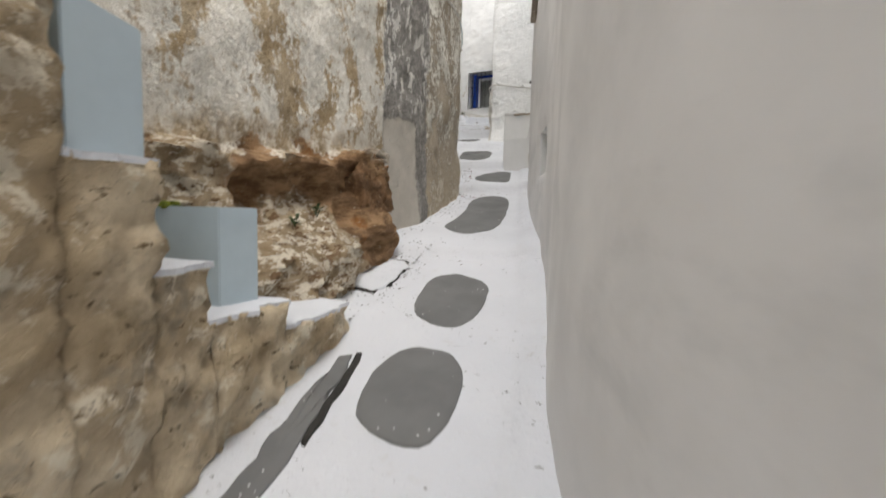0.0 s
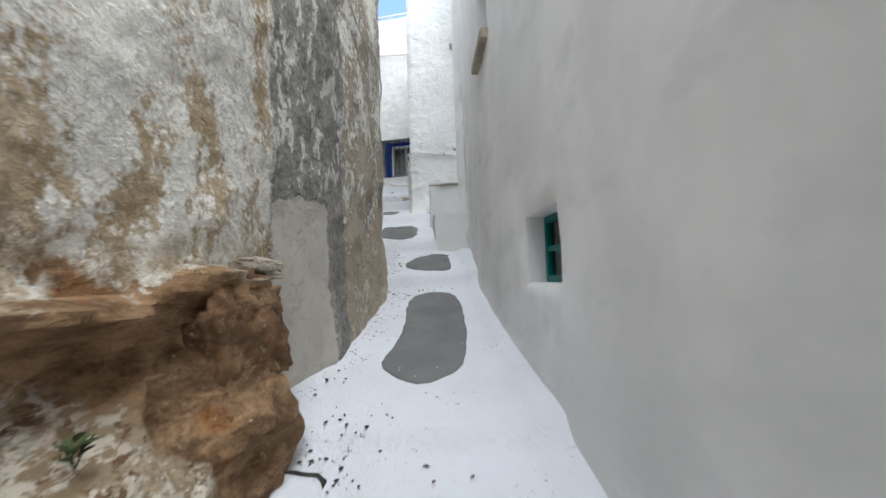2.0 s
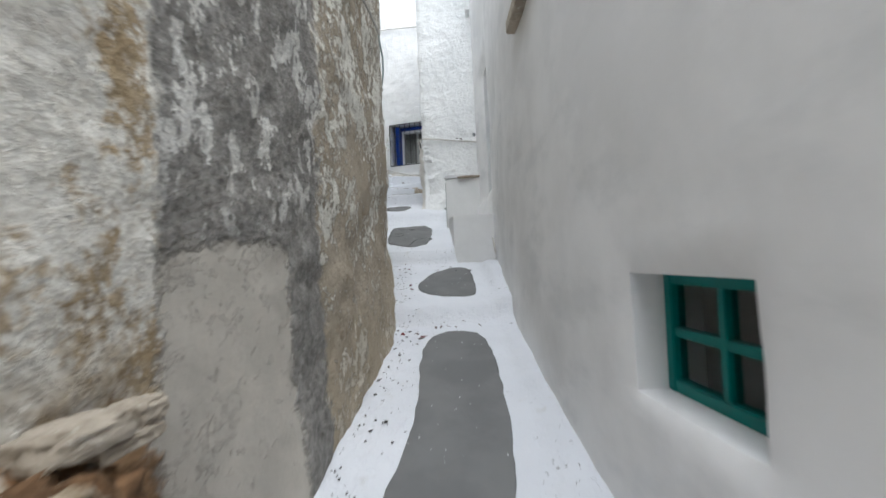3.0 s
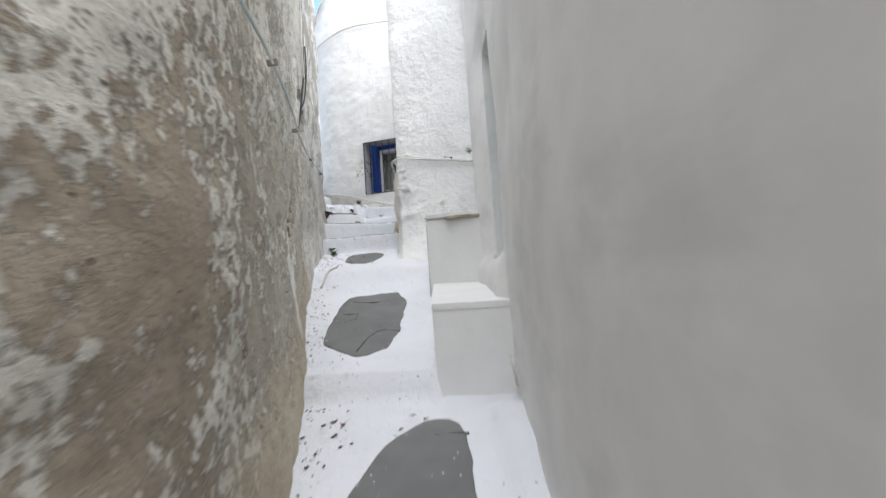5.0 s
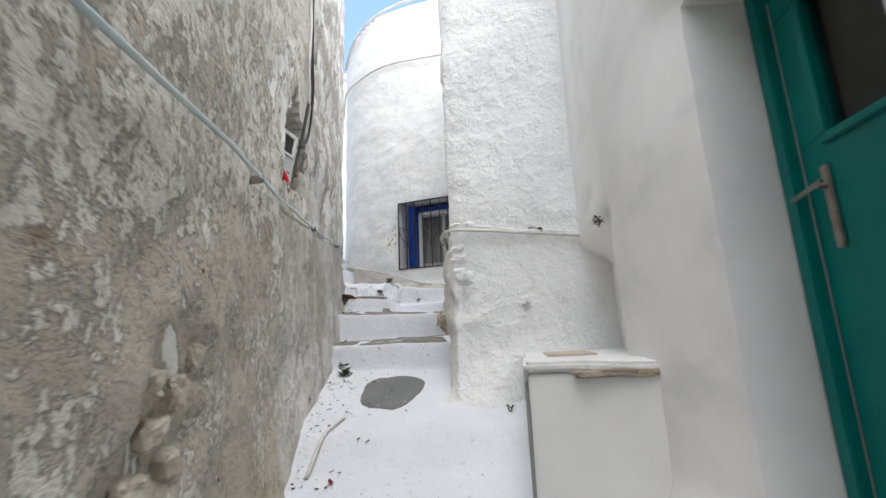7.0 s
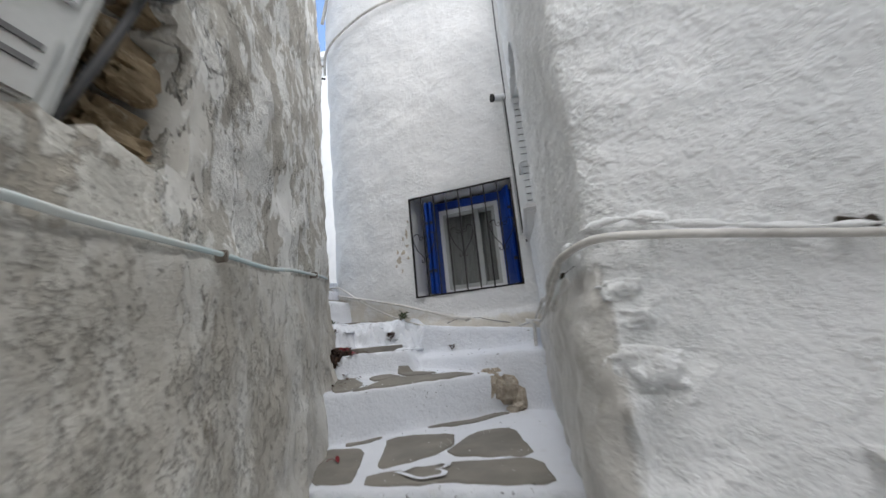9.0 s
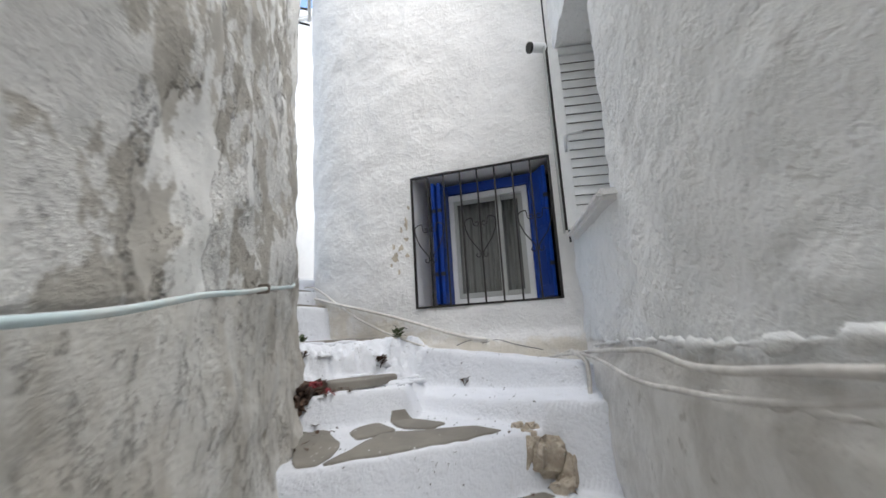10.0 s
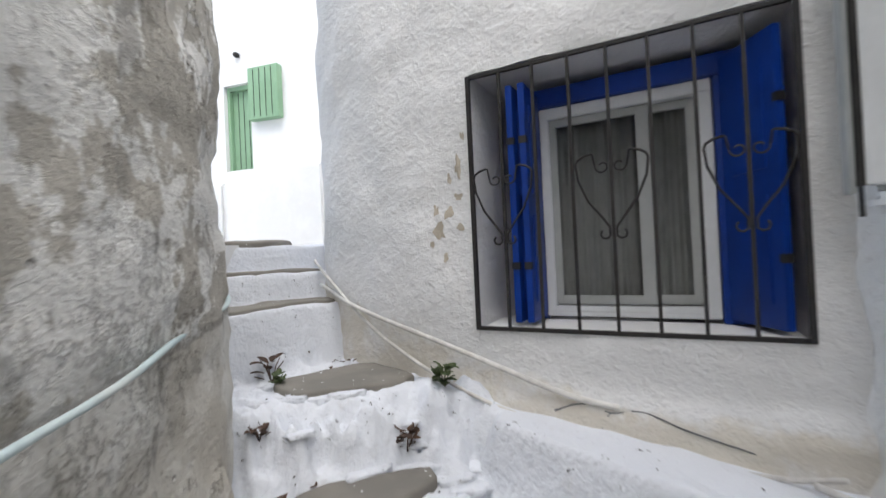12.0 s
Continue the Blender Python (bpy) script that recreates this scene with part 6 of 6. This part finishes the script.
# ---- the white house round the corner ----
house = tagged(empty("white_house"), "white rendered house with pale green door and shutter", "house")
bm = bmesh.new()
X0, X1, Z0, Z1 = -8.36, -7.80, 6.28, 8.02
add_box(bm, -14, X0, 18, 18.4, 4, 11)
add_box(bm, X1, -1.0, 18, 18.4, 4, 11)
add_box(bm, X0, X1, 18.002, 18.398, Z1, 11)
add_box(bm, X0, X1, 18.002, 18.398, 4, Z0)
part("wall", bm, M_PLAIN_WHITE, house)
gd = part("door", box(X0 + 0.01, X1 - 0.01, 18.16, 18.21, Z0 + 0.01, Z1 - 0.01, 0.006), M_GREEN, house, "pale green plank door")
bm = bmesh.new()
for x in (X0, X1 - 0.06):
    add_box(bm, x, x + 0.06, 18.08, 18.158, Z0, Z1, 0.004)
add_box(bm, X0 + 0.05, X1 - 0.05, 18.082, 18.156, Z1 - 0.07, Z1, 0.004)
part("door_frame", bm, M_GREEN, house)
for i in range(1, 4):
    x = X0 + 0.06 + 0.11 * i
    part("plank_joint", box(x - 0.004, x + 0.004, 18.153, 18.162, Z0 + 0.02, Z1 - 0.08), M_DARK, gd)
part("lock", box(X1 - 0.10, X1 - 0.07, 18.13, 18.158, Z0 + 0.95, Z0 + 1.02, 0.003), M_IRON, gd, "small dark lock")
sh = part("shutter", box(-7.73, -7.14, 17.86, 17.99, 7.31, 8.18, 0.008), M_GREEN, house, "pale green box shutter")
for i in range(1, 5):
    part("board_joint", box(-7.73 + 0.118 * i - 0.004, -7.73 + 0.118 * i + 0.004, 17.852, 17.862, 7.35, 8.14), M_DARK, sh)
part("parapet", box(-9.5, -8.09, 17.62, 17.998, 4.9, 6.27, 0.05), M_PLAIN_WHITE, house, "white plastered stair parapet")
part("parapet", box(-8.09, -6.2, 17.60, 17.997, 4.9, 6.45, 0.06), M_PLAIN_WHITE, house, "higher white plastered stair parapet")
part("spout", box(-8.05, -7.98, 17.9, 18.0, 8.46, 8.53, 0.01), M_DARK, house, "small dark spout hole")
part("roof", box(-14.2, -0.8, 17.9, 22, 11, 11.2, 0.03), M_PLAIN_WHITE, house)
